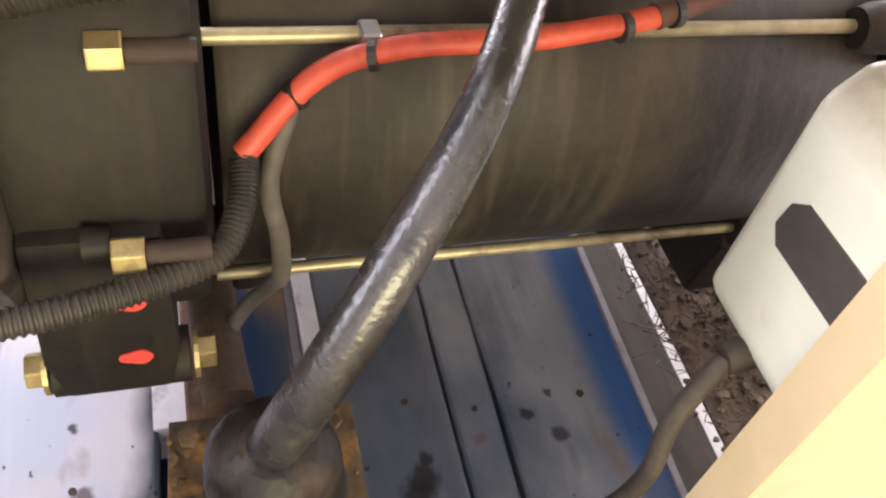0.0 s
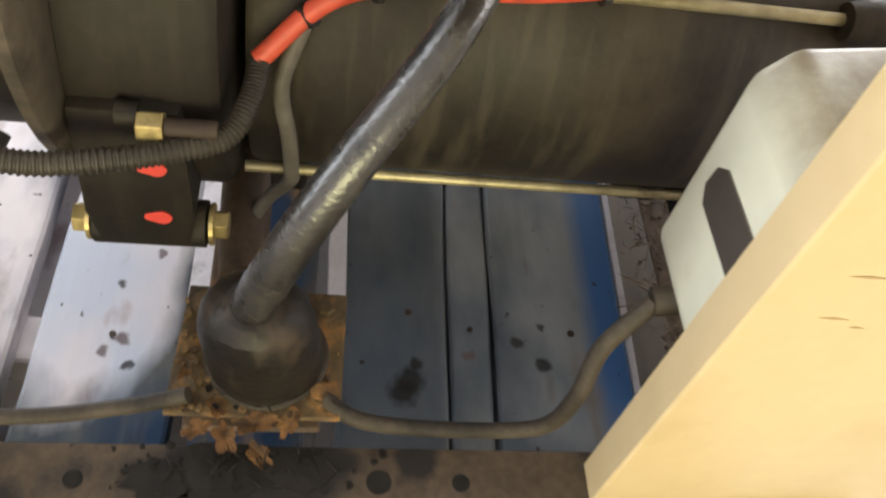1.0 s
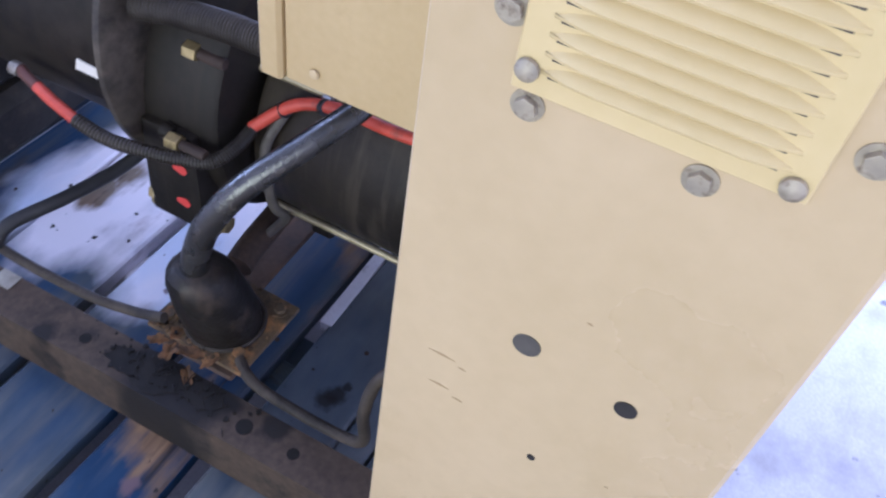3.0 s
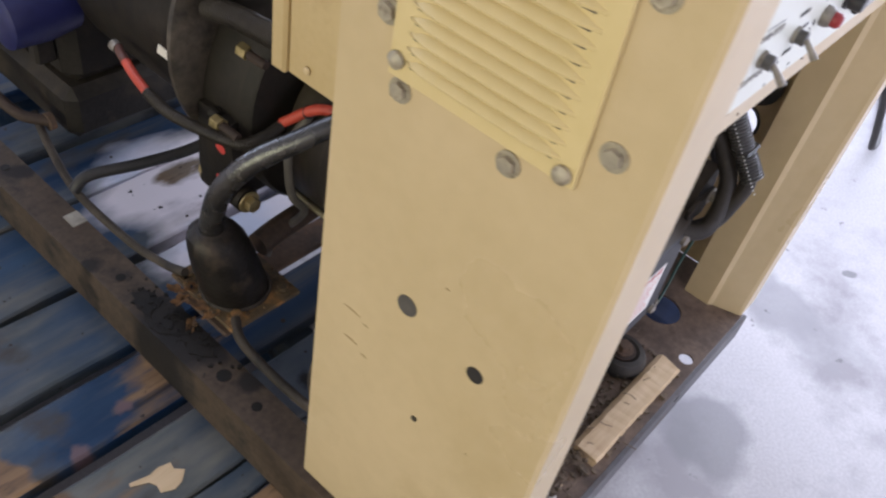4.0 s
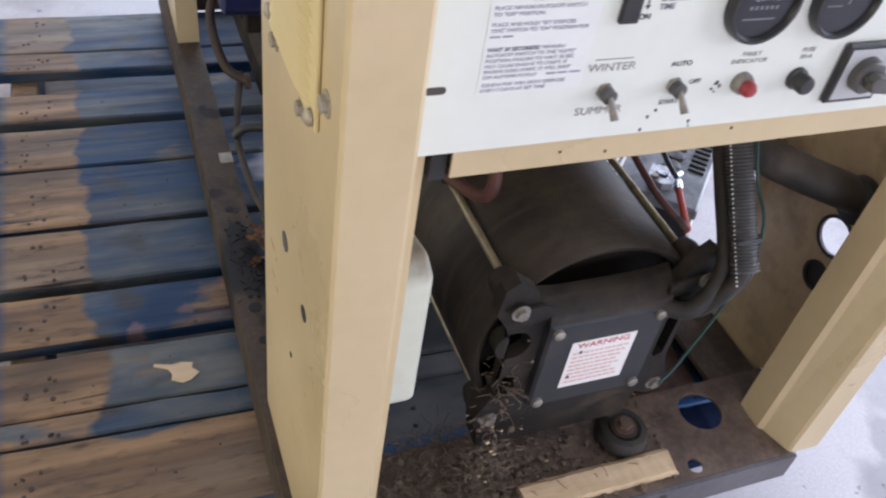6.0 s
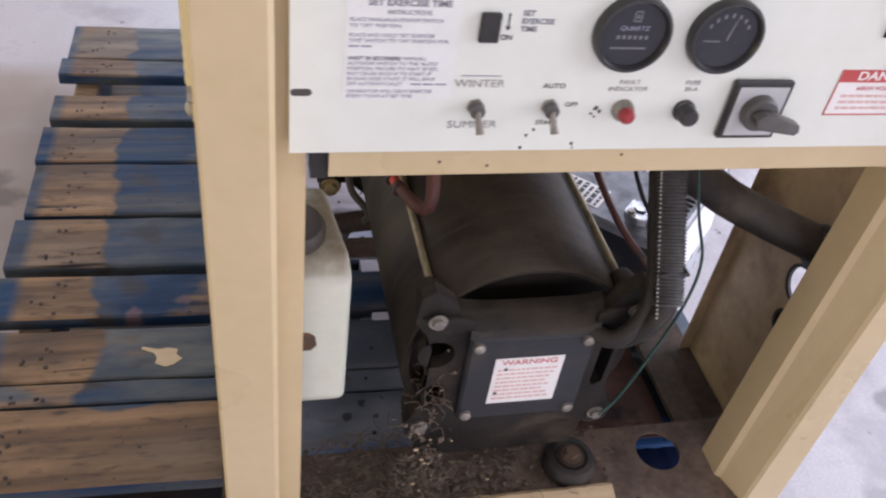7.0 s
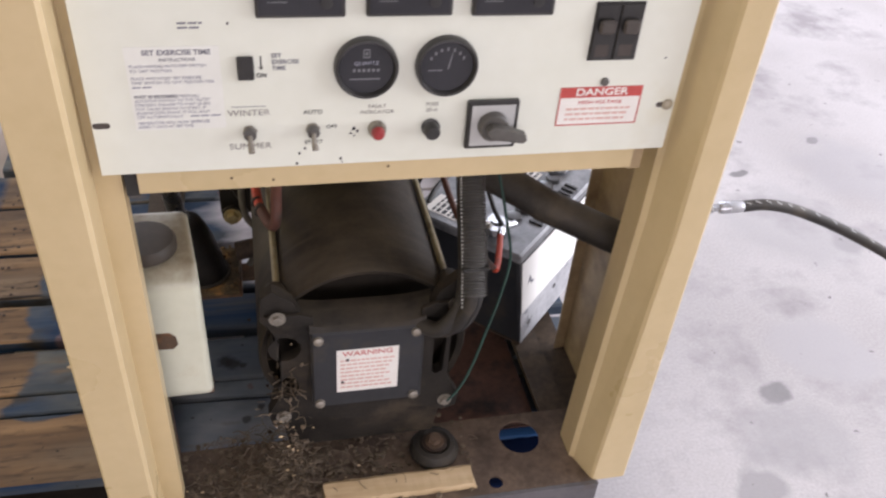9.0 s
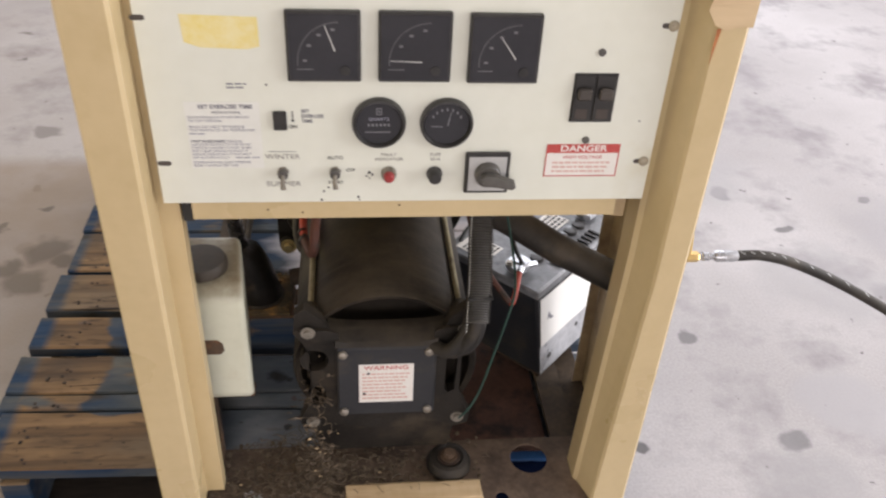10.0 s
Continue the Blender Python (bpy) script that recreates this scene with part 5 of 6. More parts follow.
# skirt and feet below
part("foot_casting", plate([(0.150, 0.235), (0.345, 0.235), (0.355, 0.30), (0.330, 0.345), (0.165, 0.345), (0.140, 0.30)], "y", 0.0665, 0.10, 0.006), CASTING, alternator, smooth=True)
part("barrel_foot", box(0.225, 0.275, 0.10, 0.14, 0.2145, 0.285, 0.004), CASTING, alternator)
part("barrel_foot", box(0.21, 0.29, 0.42, 0.45, 0.2145, 0.285, 0.004), CASTING, alternator)
part("cross_support", box(0.02, 0.56, 0.448, 0.49, 0.206, 0.2140, 0.002), RUST, alternator)
mount = thing("rubber_mount", (0.347, 0.055, 0.2), "round rubber vibration mount with a bolt on the base", "vibration mount")
part("mount_rubber", turned([(0.031, 0.2005), (0.034, 0.205), (0.034, 0.213), (0.029, 0.222), (0.022, 0.2235), (0.018, 0.220)], (0.347, 0.055, 0), "z", 32), RUBBER, mount, smooth=True)
part("mount_washer", turned([(0.0172, 0.2203), (0.0172, 0.2235)], (0.347, 0.055, 0), "z", 28), DARKRUST, mount)
part("mount_bolt", hexbolt((0.347, 0.055, 0.2236), 0.009, 0.010, "z", 1), RUST, mount)

# ---- engine and its adapter ----
engine = thing("engine", (0.26, 0.9, 0.22), "black engine with cooling shroud behind the alternator", "engine")
part("adapter", turned([(0.140, 0.464), (0.162, 0.468), (0.166, 0.474), (0.166, 0.548)], (0.245, 0, 0.437), "y", 64), BLACK_HOUSING, engine, "black round adapter housing", True)
part("adapter_flange", turned([(0.170, 0.5485), (0.188, 0.550), (0.193, 0.5535), (0.193, 0.5600), (0.165, 0.5610)], (0.236, 0, 0.500), "y", 64), WORN, engine, "worn grey flange ring", True)
part("shroud", turned([(0.160, 0.5611), (0.170, 0.563), (0.172, 0.57), (0.172, 0.79), (0.155, 0.81)], (0.236, 0, 0.500), "y", 64), BLACK_HOUSING, engine, "black drum-shaped shroud", True)
part("sticker", plate([(0.584, 0.471), (0.611, 0.471), (0.607, 0.484), (0.579, 0.482)], "x", 0.0636, 0.0662), PAPER, engine, "small white sticker")
part("cylinder_head", box(0.13, 0.42, 0.47, 0.80, 0.60, 0.70, 0.01), CASTING, engine)
for k in range(9):
    part("head_fin", box(0.115, 0.435, 0.48 + k * 0.036, 0.486 + k * 0.036, 0.615, 0.72, 0.001), CASTING, engine)
part("air_cleaner", turned([(0.05, 0.70), (0.075, 0.705), (0.078, 0.74), (0.07, 0.76), (0.02, 0.765)], (0.22, 0.56, 0), "z", 36), BLACK, engine, smooth=True)
part("crankcase", box(0.05, 0.45, 0.815, 1.20, 0.2165, 0.30, 0.015), CASTING, engine)
for k, (a, b, c) in enumerate(((0.115, 0.46, 0.60), (0.120, 0.52, 0.62), (0.112, 0.57, 0.60))):
    part("ignition_lead", sweep([(a, b, c), (a - 0.012, b + 0.03, c + 0.03), (a, b + 0.06, c + 0.05), (a + 0.03, b + 0.10, c + 0.09)], 0.0028, 16, 8), RUBBER_DARK if k else BLUE, engine, smooth=True)
part("block", box(0.06, 0.46, 0.82, 1.22, 0.301, 0.62, 0.02), CASTING, engine)
for k in range(7):
    part("cooling_fin", box(0.03, 0.06, 0.84 + k * 0.05, 0.862 + k * 0.05, 0.34, 0.58, 0.004), CASTING, engine)
part("oil_filter", turned([(0.030, -0.035), (0.040, -0.03), (0.042, 0.02), (0.036, 0.062), (0.02, 0.068)], (0.026, 0.845, 0.420), "x", 32), BLUE, engine, "dark blue oil filter", True)
for (x, y, z) in ((0.0930, 0.4945, 0.5165), (0.0555, 0.4950, 0.4370)):
    part("adapter_boss", turned([(0.0070, y + 0.0145), (0.0085, y + 0.026)], (x + 0.016, 0, z), "y", 20), BLACK_HOUSING, engine, smooth=True)
    part("adapter_bolt", hexbolt((x + 0.008, y + 0.014, z), 0.0088, 0.014, "y", -1, False), ZINC, engine)
    part("threaded_rod", turned([(0.0050, y - 0.028), (0.0056, y - 0.025), (0.0056, y - 0.0005)], (x + 0.008, 0, z), "y", 18), DARKRUST, engine, "short rusty rod", True)
bracket = part("starter_bracket", plate([(0.488, 0.44), (0.548, 0.44), (0.552, 0.35), (0.545, 0.318), (0.492, 0.318), (0.486, 0.35)], "x", 0.0700, 0.15, 0.004), BLACK_HOUSING, engine, "black bracket with red paint dabs", True)
part("bracket_tube", turned([(0.016, 0.482), (0.016, 0.552)], (0.088, 0, 0.322), "y", 24), CASTING, engine, smooth=True)
for y, s in ((0.480, -1), (0.554, 1)):
    part("bracket_bolt", hexbolt((0.088, y, 0.322), 0.010, 0.012, "y", s), ZINC, engine)
for y, z in ((0.507, 0.395), (0.508, 0.350)):
    part("paint_dab", plate([(y + 0.0085 * math.cos(t), z + 0.0055 * math.sin(t) * (1 + 0.2 * math.cos(3 * t))) for t in np.linspace(0, 5.9, 16)], "x", 0.0690, 0.0699), REDPAINT, bracket)

# ---- vibration mount with boot, plate and leaves ----
boot = thing("rubber_boot", (0.05, 0.447, 0.2), "black rubber boot on a rusty square plate", "boot")
sq = bmesh.new()
plate([(-0.012, 0.387), (0.090, 0.384), (0.093, 0.500), (-0.010, 0.506)], "z", 0.2345, 0.2400, 0.0012, sq)
plate_ob = part("mount_plate", sq, RUST_PLATE, boot, "brown steel plate flaking with orange rust")
for x, y in ((0.006, 0.402), (0.076, 0.400), (0.008, 0.492), (0.078, 0.488)):
    part("plate_bolt", hexbolt((x, y, 0.2401), 0.007, 0.006, "z", 1), RUST_PLATE, plate_ob)
bell = turned([(0.0385, 0.2402), (0.0400, 0.246), (0.0395, 0.262), (0.0385, 0.285), (0.0370, 0.308), (0.0345, 0.328), (0.0290, 0.343), (0.0195, 0.351), (0.0005, 0.353)], (0.035, 0.440, 0), "z", 44)
for v in bell.verts:
    # the bell leans out over the rail
    lean = (v.co.z - 0.24) / 0.111
    v.co.x -= 0.026 * lean
    v.co.y += 0.006 * lean
    v.co += Vector((v.co.x - 0.03, v.co.y - 0.44, 0)) * (0.007 * math.sin(4 * math.atan2(v.co.y - 0.44, v.co.x - 0.03) + 60 * v.co.z))
knocks = random.Random(9)
for v in bell.verts:
    v.co += Vector((knocks.uniform(-1, 1), knocks.uniform(-1, 1), 0)) * 0.0007
dome = part("dome", bell, BOOT, boot, "dusty black rubber bell leaning over the rail", True)
part("dome_lip", sweep([(0.035 + 0.0410 * math.cos(t), 0.440 + 0.0410 * math.sin(t), 0.2425) for t in np.linspace(0, 2 * math.pi, 25)], 0.0026, 60, 8), RUBBER_DUSTY, dome, smooth=True)
part("isolator", turned([(0.033, 0.2145), (0.036, 0.220), (0.036, 0.232), (0.033, 0.2342)], (0.045, 0.446, 0), "z", 32), RUBBER_DARK, boot, smooth=True)
part("bracket_leg", box(-0.012, 0.095, 0.40, 0.495, 0.2141, 0.2200, 0.002), RUST, boot)
part("support_pipe", sweep([(0.088, 0.462, 0.262), (0.13, 0.466, 0.266), (0.24, 0.47, 0.27)], 0.016, 14, 18), PIPE_RUST, boot, "rusty brown pipe", True)
part("boot_neck", sweep([(0.0145, 0.449, 0.326), (0.010, 0.4475, 0.339), (0.0075, 0.446, 0.350)], (0.0185, 0.0168), 8, 24), BOOT, dome, smooth=True)
hose = thing("radiator_hose", (0.012, 0.447, 0.335), "thick black rubber hose with a worn grey surface", "hose")
hose_line = [(0.016, 0.450, 0.318), (0.009, 0.447, 0.340), (0.005, 0.439, 0.374), (0.005, 0.421, 0.424), (0.022, 0.393, 0.471), (0.064, 0.353, 0.512), (0.115, 0.322, 0.545), (0.13, 0.314, 0.5955)]
part("hose_wall", sweep(hose_line, (0.0150, 0.0098), 90, 24), RUBBER_SHINY, hose, smooth=True)
# added grey arc in place of the highlight on the hose's end rim
part("hose_rim_highlight", sweep([(0.0105 + 0.0162 * math.cos(t), 0.4475 + 0.0162 * math.sin(t), 0.3465 + 0.003 * math.cos(t)) for t in np.linspace(2.6, 5.6, 14)], 0.0009, 28, 8), BOLT, hose, "thin pale arc standing for the highlight on the hose's rim", True)

def dry_leaf(at, size, turn, seed):
    """A curled, lobed dry leaf."""
    rnd = random.Random(seed)
    own = bmesh.new()
    c = own.verts.new((0, 0, 0))
    ring = []
    n = 40
    for i in range(n):
        t = 2 * math.pi * i / n
        lobe = 0.60 + 0.30 * abs(math.cos(2.5 * t + seed)) ** 1.4 + 0.10 * math.sin(t + seed) + rnd.uniform(-0.10, 0.10)
        x, y = size * 1.3 * lobe * math.cos(t), size * 0.75 * lobe * math.sin(t)
        ring.append(own.verts.new((x, y, 0.22 * size * abs(math.sin(t)) * lobe + rnd.uniform(0, 0.10) * size)))
    for i in range(n):
        own.faces.new((c, ring[i], ring[(i + 1) % n]))
    ext = bmesh.ops.solidify(own, geom=own.faces[:], thickness=0.0006)
    own.transform(Matrix.Translation(at) @ pose(0, 0, 0, rnd.uniform(-15, 15), rnd.uniform(-15, 15), turn))
    return own


for k, (x, y, z, s, t) in enumerate(((-0.006, 0.470, 0.2412, 0.0105, 20), (-0.017, 0.443, 0.2400, 0.0140, 100), (-0.027, 0.463, 0.2395, 0.0125, 200), (-0.016, 0.420, 0.2400, 0.0110, 150), (0.002, 0.399, 0.2412, 0.0090, 60), (0.016, 0.493, 0.2412, 0.0090, 10), (-0.022, 0.482, 0.2390, 0.0100, 310), (-0.030, 0.440, 0.2160, 0.0110, 45))):
    tagged(part("dry_leaf", dry_leaf((x, y, z), s, t, k), LEAF), "curled brown dry leaf on the rusty plate", "leaf", "dry leaves")

# soot-black oily cake on the rail and the plate's edge
cake = bmesh.new()
rk = random.Random(31)
for cx, cy, rx, ry, z in ((-0.046, 0.505, 0.018, 0.026, 0.2142), (-0.038, 0.462, 0.022, 0.034, 0.2143), (-0.040, 0.415, 0.018, 0.026, 0.2142), (-0.060, 0.470, 0.008, 0.022, 0.2142)):
    plate([(cx + rx * rk.uniform(0.7, 1.1) * math.cos(t), cy + ry * rk.uniform(0.7, 1.1) * math.sin(t)) for t in np.linspace(0, 6.0, 22)], "z", z, z + 0.0010, 0, cake)
tagged(part("oil_cake", cake, OIL), "black oily dirt caked on the rail beside the boot", "dirt", kind="stuff")

# dirt and broken leaves caught on the rail round the boot
mess = bmesh.new()
rm = random.Random(5)
for k in range(190):
    x, y = rm.gauss(-0.028, 0.018), rm.gauss(0.452, 0.042)
    if not (-0.066 < x < 0.012 and 0.35 < y < 0.58):
        continue
    z = 0.2142 if x < -0.022 else 0.2405 if (x > -0.010 and 0.392 < y < 0.50) else None
    if z is None:
        continue
    if k % 3:
        s0, t0 = rm.uniform(0.0012, 0.0042), rm.uniform(0, 6)
        plate([(x + s0 * rm.uniform(0.4, 1) * math.cos(t0 + t), y + s0 * rm.uniform(0.4, 1) * math.sin(t0 + t)) for t in np.linspace(0, 5.2, 6)], "z", z, z + rm.uniform(0.0008, 0.003), 0, mess)
    else:
        d = Vector((rm.uniform(-1, 1), rm.uniform(-1, 1), rm.uniform(0, 0.5))) * rm.uniform(0.006, 0.014)
        p = Vector((x, y, z + 0.0008))
        sweep([p, p + d * 0.5 + Vector((0, 0, 0.002)), p + d], rm.uniform(0.0004, 0.0008), 3, 4, mess)
tagged(part("rail_litter", mess, OIL), "brown crumbled leaves and dirt on the rail beside the boot", "litter", kind="stuff")

crumbs = bmesh.new()
for k in range(150):
    x, y = rm.uniform(-0.011, 0.090), rm.uniform(0.388, 0.501)
    if (x - 0.035) ** 2 + (y - 0.440) ** 2 < 0.043 ** 2 or x > 0.05 and rm.random() < 0.4:
        continue
    s0, t0 = rm.uniform(0.0015, 0.0050), rm.uniform(0, 6)
    plate([(x + s0 * rm.uniform(0.4, 1) * math.cos(t0 + t), y + s0 * rm.uniform(0.4, 1) * math.sin(t0 + t)) for t in np.linspace(0, 5.2, 6)], "z", 0.2401, 0.2401 + rm.uniform(0.001, 0.005), 0, crumbs)
tagged(part("leaf_crumbs", crumbs, LEAF_CRUMB), "crumbled brown leaf and rust flakes on the plate", "litter", kind="stuff")

# ---- coolant tank ----
tank = thing("coolant_tank", (0.02, 0.16, 0.31), "translucent white plastic coolant tank", "coolant tank")
prof = [(0.066, 0.356), (0.078, 0.343), (0.19, 0.382), (0.205, 0.398), (0.205, 0.528), (0.188, 0.546), (0.085, 0.548), (0.066, 0.531)]
tank_bm = plate(prof, "x", -0.046, 0.064)
bmesh.ops.bevel(tank_bm, geom=tank_bm.edges[:], offset=0.016, segments=5, affect="EDGES", profile=0.5, clamp_overlap=True)
for v in tank_bm.verts:
    # narrowed towards its back to fit its outline in the camera's views
    if v.co.x > 0:
        v.co.x -= 0.018 * max(0.0, (v.co.y - 0.066) / 0.139)
part("tank_body", tank_bm, PLASTIC, tank, "milky white moulded body", True)
part("tank_cap", turned([(0.032, 0.5485), (0.035, 0.551), (0.035, 0.560), (0.032, 0.565), (0.012, 0.566), (0.0005, 0.566)], (0.006, 0.112, 0), "z", 36), CAP, tank, "dark grey screw cap", True)
hexa = [(0.0255, 0.465), (0.0235, 0.480), (0.015, 0.4875), (-0.030, 0.4885), (-0.040, 0.474), (-0.032, 0.4575), (0.018, 0.4565)]
# flat plates stand for the handle hole; its darkness is in the colour
part("side_mark", plate(hexa, "y", 0.2040, 0.2062), LOGO, tank, "dark six-sided recess")
part("front_mark", plate([(u * 0.75 + 0.012, v * 0.8 + 0.072) for u, v in hexa], "y", 0.0648, 0.0664), RUST, tank, "brown six-sided recess")
part("outlet", sweep([(0.0, 0.185, 0.392), (0.0, 0.212, 0.386)], 0.009, 4, 18), CAP, tank, smooth=True)
part("tank_shelf", box(-0.046, 0.062, 0.080, 0.100, 0.340, 0.3515, 0.001), RUST, tank)
part("shelf_leg", box(0.00, 0.006, 0.082, 0.098, 0.2005, 0.3398), RUST, tank)

# ---- hoses and cables ----
tagged(part("overflow_hose", sweep([(0.0, 0.21, 0.386), (-0.013, 0.234, 0.352), (-0.024, 0.239, 0.31), (-0.016, 0.241, 0.248), (-0.012, 0.269, 0.227), (-0.014, 0.331, 0.232), (-0.01, 0.374, 0.235), (0.002, 0.399, 0.242)], 0.0060, 60, 14), RUBBER_DUSTY, None, "", True), "dusty rubber overflow hose lying along the rail", "hose")
tagged(part("rail_hose", sweep([(-0.002, 0.489, 0.2505), (-0.003, 0.533, 0.232), (-0.009, 0.6, 0.226), (-0.008, 0.714, 0.226), (0.008, 0.803, 0.235), (0.025, 0.871, 0.251)], 0.0056, 60, 14), RUBBER_DUSTY, None, "", True), "dark rubber hose along the base rail", "hose")
tagged(part("drain_hose", sweep([(0.19, 0.645, 0.285), (0.135, 0.664, 0.264), (0.071, 0.686, 0.256), (0.010, 0.711, 0.250), (-0.012, 0.716, 0.232)], 0.008, 60, 14), RUBBER_DARK, None, "", True), "thin black drain hose under the shroud", "hose")
joint = thing("hose_joint", (0.031, 0.841, 0.24), "rusty pipe joint with a hose clamp", "pipe joint")
part("joint_flange", turned([(0.013, -0.004), (0.013, 0.004)], (0.031, 0.841, 0.252), "x", 24), RUST, joint)
part("joint_pipe", sweep([(0.031, 0.841, 0.252), (0.00, 0.88, 0.262), (-0.008, 0.98, 0.30), (0.02, 1.04, 0.34)], 0.0080, 24, 16), DARKRUST, joint, smooth=True)

cable = thing("battery_cable", (0.13, 0.42, 0.4), "red battery cable in black split loom along the barrel", "cable")
part("red_section", sweep([(0.1338, 0.238, 0.5070), (0.1313, 0.274, 0.5012), (0.130, 0.311, 0.497), (0.1345, 0.370, 0.491), (0.127, 0.412, 0.481), (0.110, 0.449, 0.449)], 0.0060, 70, 16), RED, cable, "faded red insulation", True)
part("browned_section", sweep([(0.1338, 0.2385, 0.5070), (0.146, 0.176, 0.525), (0.152, 0.158, 0.545), (0.154, 0.168, 0.572), (0.158, 0.215, 0.598)], 0.0070, 34, 14), DULL_RED, cable, "browned cable end, shade put into its colour", True)
part("loom_section", sweep([(0.109, 0.448, 0.447), (0.088, 0.452, 0.438), (0.066, 0.464, 0.430), (0.053, 0.491, 0.430), (0.043, 0.522, 0.431), (0.036, 0.558, 0.432), (0.034, 0.592, 0.440)], 0.0066, 90, 16, None, 60, 0.0005), LOOM, cable, "ribbed black split loom", True)
part("red_section", sweep([(0.034, 0.592, 0.440), (0.037, 0.618, 0.4455), (0.042, 0.642, 0.4500)], 0.0056, 16, 14), RED, cable, smooth=True)
part("browned_section", sweep([(0.042, 0.642, 0.4500), (0.047, 0.660, 0.4510), (0.053, 0.673, 0.450)], 0.0054, 12, 14), DULL_RED, cable, smooth=True)
part("terminal", turned([(0.0072, 0.672), (0.0072, 0.682)], (0.052, 0, 0.449), "y", 14), BOLT, cable)
for (x, y, z, a) in ((0.124, 0.422, 0.473, 40), (0.1325, 0.384, 0.488, 15), (0.1305, 0.257, 0.503, 0), (0.134, 0.228, 0.509, 0)):
    ring = bmesh.new()
    bmesh.ops.create_cone(ring, cap_ends=True, segments=16, radius1=0.0078, radius2=0.0078, depth=0.0045)
    ring.transform(Matrix.Translation((x, y, z)) @ pose(0, 0, 0, 90 - a, 0, -20 if a else 10))
    part("cable_tie", ring, RUBBER_DARK, cable, "black cable tie")
tagged(part("thin_hose", sweep([(0.127, 0.424, 0.466), (0.112, 0.436, 0.429), (0.106, 0.431, 0.393), (0.112, 0.429, 0.353), (0.134, 0.431, 0.318), (0.14, 0.449, 0.285), (0.121, 0.471, 0.25), (0.108, 0.468, 0.226)], 0.0052, 70, 12), THINHOSE, None, "", True), "thin dark hose looped over the through-bolt", "hose")
tagged(part("large_loom", sweep([(0.10, 0.80, 0.50), (0.085, 0.68, 0.515), (0.088, 0.60, 0.536), (0.092, 0.52, 0.556), (0.094, 0.46, 0.563), (0.096, 0.405, 0.566), (0.11, 0.37, 0.575)], 0.0128, 120, 18, None, 110, 0.0005), LOOM, None, "", True), "large ribbed black split loom over the adapter", "conduit")

# ---- right side of the bay ----
conduit = thing("flat_conduit", (0.364, 0.014, 0.53), "ribbed grey-black conduit hanging beside the alternator", "conduit")
tube = sweep([(0.380, 0.145, 0.670), (0.374, 0.101, 0.621), (0.370, 0.057, 0.571), (0.364, 0.014, 0.525)], 0.0100, 60, 20, None, 58, 0.0008)
for v in tube.verts:
    # flattened: wider than deep
    middle = 0.364 + 0.011 * min(1.0, max(0.0, (v.co.z - 0.525) / 0.1))
    v.co.x = middle + (v.co.x - middle) * 1.5
part("ribbed_tube", tube, CONDUIT, conduit, "finely ribbed tube", True)
seam = bmesh.new()
for p in spline([(0.363, 0.118, 0.650), (0.3585, 0.090, 0.617), (0.3545, 0.047, 0.567), (0.3485, 0.004, 0.5215)], 46)[4:]:
    box(p.x - 0.0007, p.x + 0.0007, p.y - 0.0012, p.y, p.z - 0.0009, p.z + 0.0006, 0, seam)
tagged(part("seam", seam, PALEINK, conduit, "pale stitched seam"), kind="stuff")
part("tie", box(0.3515, 0.3845, 0.0265, 0.0475, 0.5500, 0.5545, 0.002), RUBBER_DARK, conduit, "black cable tie")
tagged(part("power_cable", sweep([(0.374, 0.168, 0.67), (0.370, 0.126, 0.621), (0.366, 0.083, 0.571), (0.361, 0.042, 0.525), (0.353, 0.030, 0.495), (0.339, 0.027, 0.474), (0.326, 0.031, 0.463), (0.308, 0.050, 0.460)], 0.0095, 44, 16), RUBBER, None, "", True), "thick black power cable entering the end bell", "cable")
tagged(part("power_cable", sweep([(0.363, 0.022, 0.533), (0.362, 0.017, 0.517), (0.357, 0.020, 0.495), (0.347, 0.026, 0.470), (0.336, 0.040, 0.452), (0.324, 0.062, 0.446)], 0.0085, 40, 16), RUBBER, None, "", True), "thick black power cable entering the end bell", "cable")
tagged(part("power_cable", sweep([(0.370, 0.020, 0.531), (0.370, 0.017, 0.515), (0.366, 0.022, 0.488), (0.357, 0.032, 0.462), (0.346, 0.052, 0.440)], 0.0058, 30, 12), RUBBER_DARK, None, "", True), "thin black wire below the ribbed conduit", "cable")
exhaust = thing("exhaust_hose", (0.49, 0.16, 0.542), "thick dusty dark hose running into the corner post", "hose")
part("hose_wall", sweep([(0.36, 0.142, 0.636), (0.426, 0.16, 0.586), (0.49, 0.16, 0.542), (0.537, 0.143, 0.523), (0.568, 0.123, 0.516), (0.603, 0.104, 0.507)], 0.022, 60, 22), HOSE_DUSTY, exhaust, smooth=True)
part("hose_collar", turned([(0.0225, 0.586), (0.029, 0.588), (0.029, 0.5995), (0.025, 0.6035)], (0, 0.104, 0.507), "x", 28), RUBBER_DARK, exhaust, "black rubber collar", True)
tagged(part("green_wire", sweep([(0.407, 0.126, 0.64), (0.421, 0.1, 0.567), (0.421, 0.068, 0.535), (0.41, 0.05, 0.498), (0.397, 0.045, 0.444), (0.384, 0.048, 0.375), (0.370, 0.046, 0.338), (0.355, 0.0440, 0.318)], 0.0018, 60, 8), GREENWIRE, None, "", True), "thin green earth wire", "wire")

# ---- battery ----
battery = thing("battery", (0.56, 0.36, 0.2), "black starter battery with a white label", "battery")
# turned and sheared towards the alternator to fit the camera's view
BM = Matrix(((1, 0, -0.15, 0.527), (0, 1, 0, 0.247), (0, 0, 1, 0.2), (0, 0, 0, 1))) @ pose(0, 0, 0, 0, 0, 46)


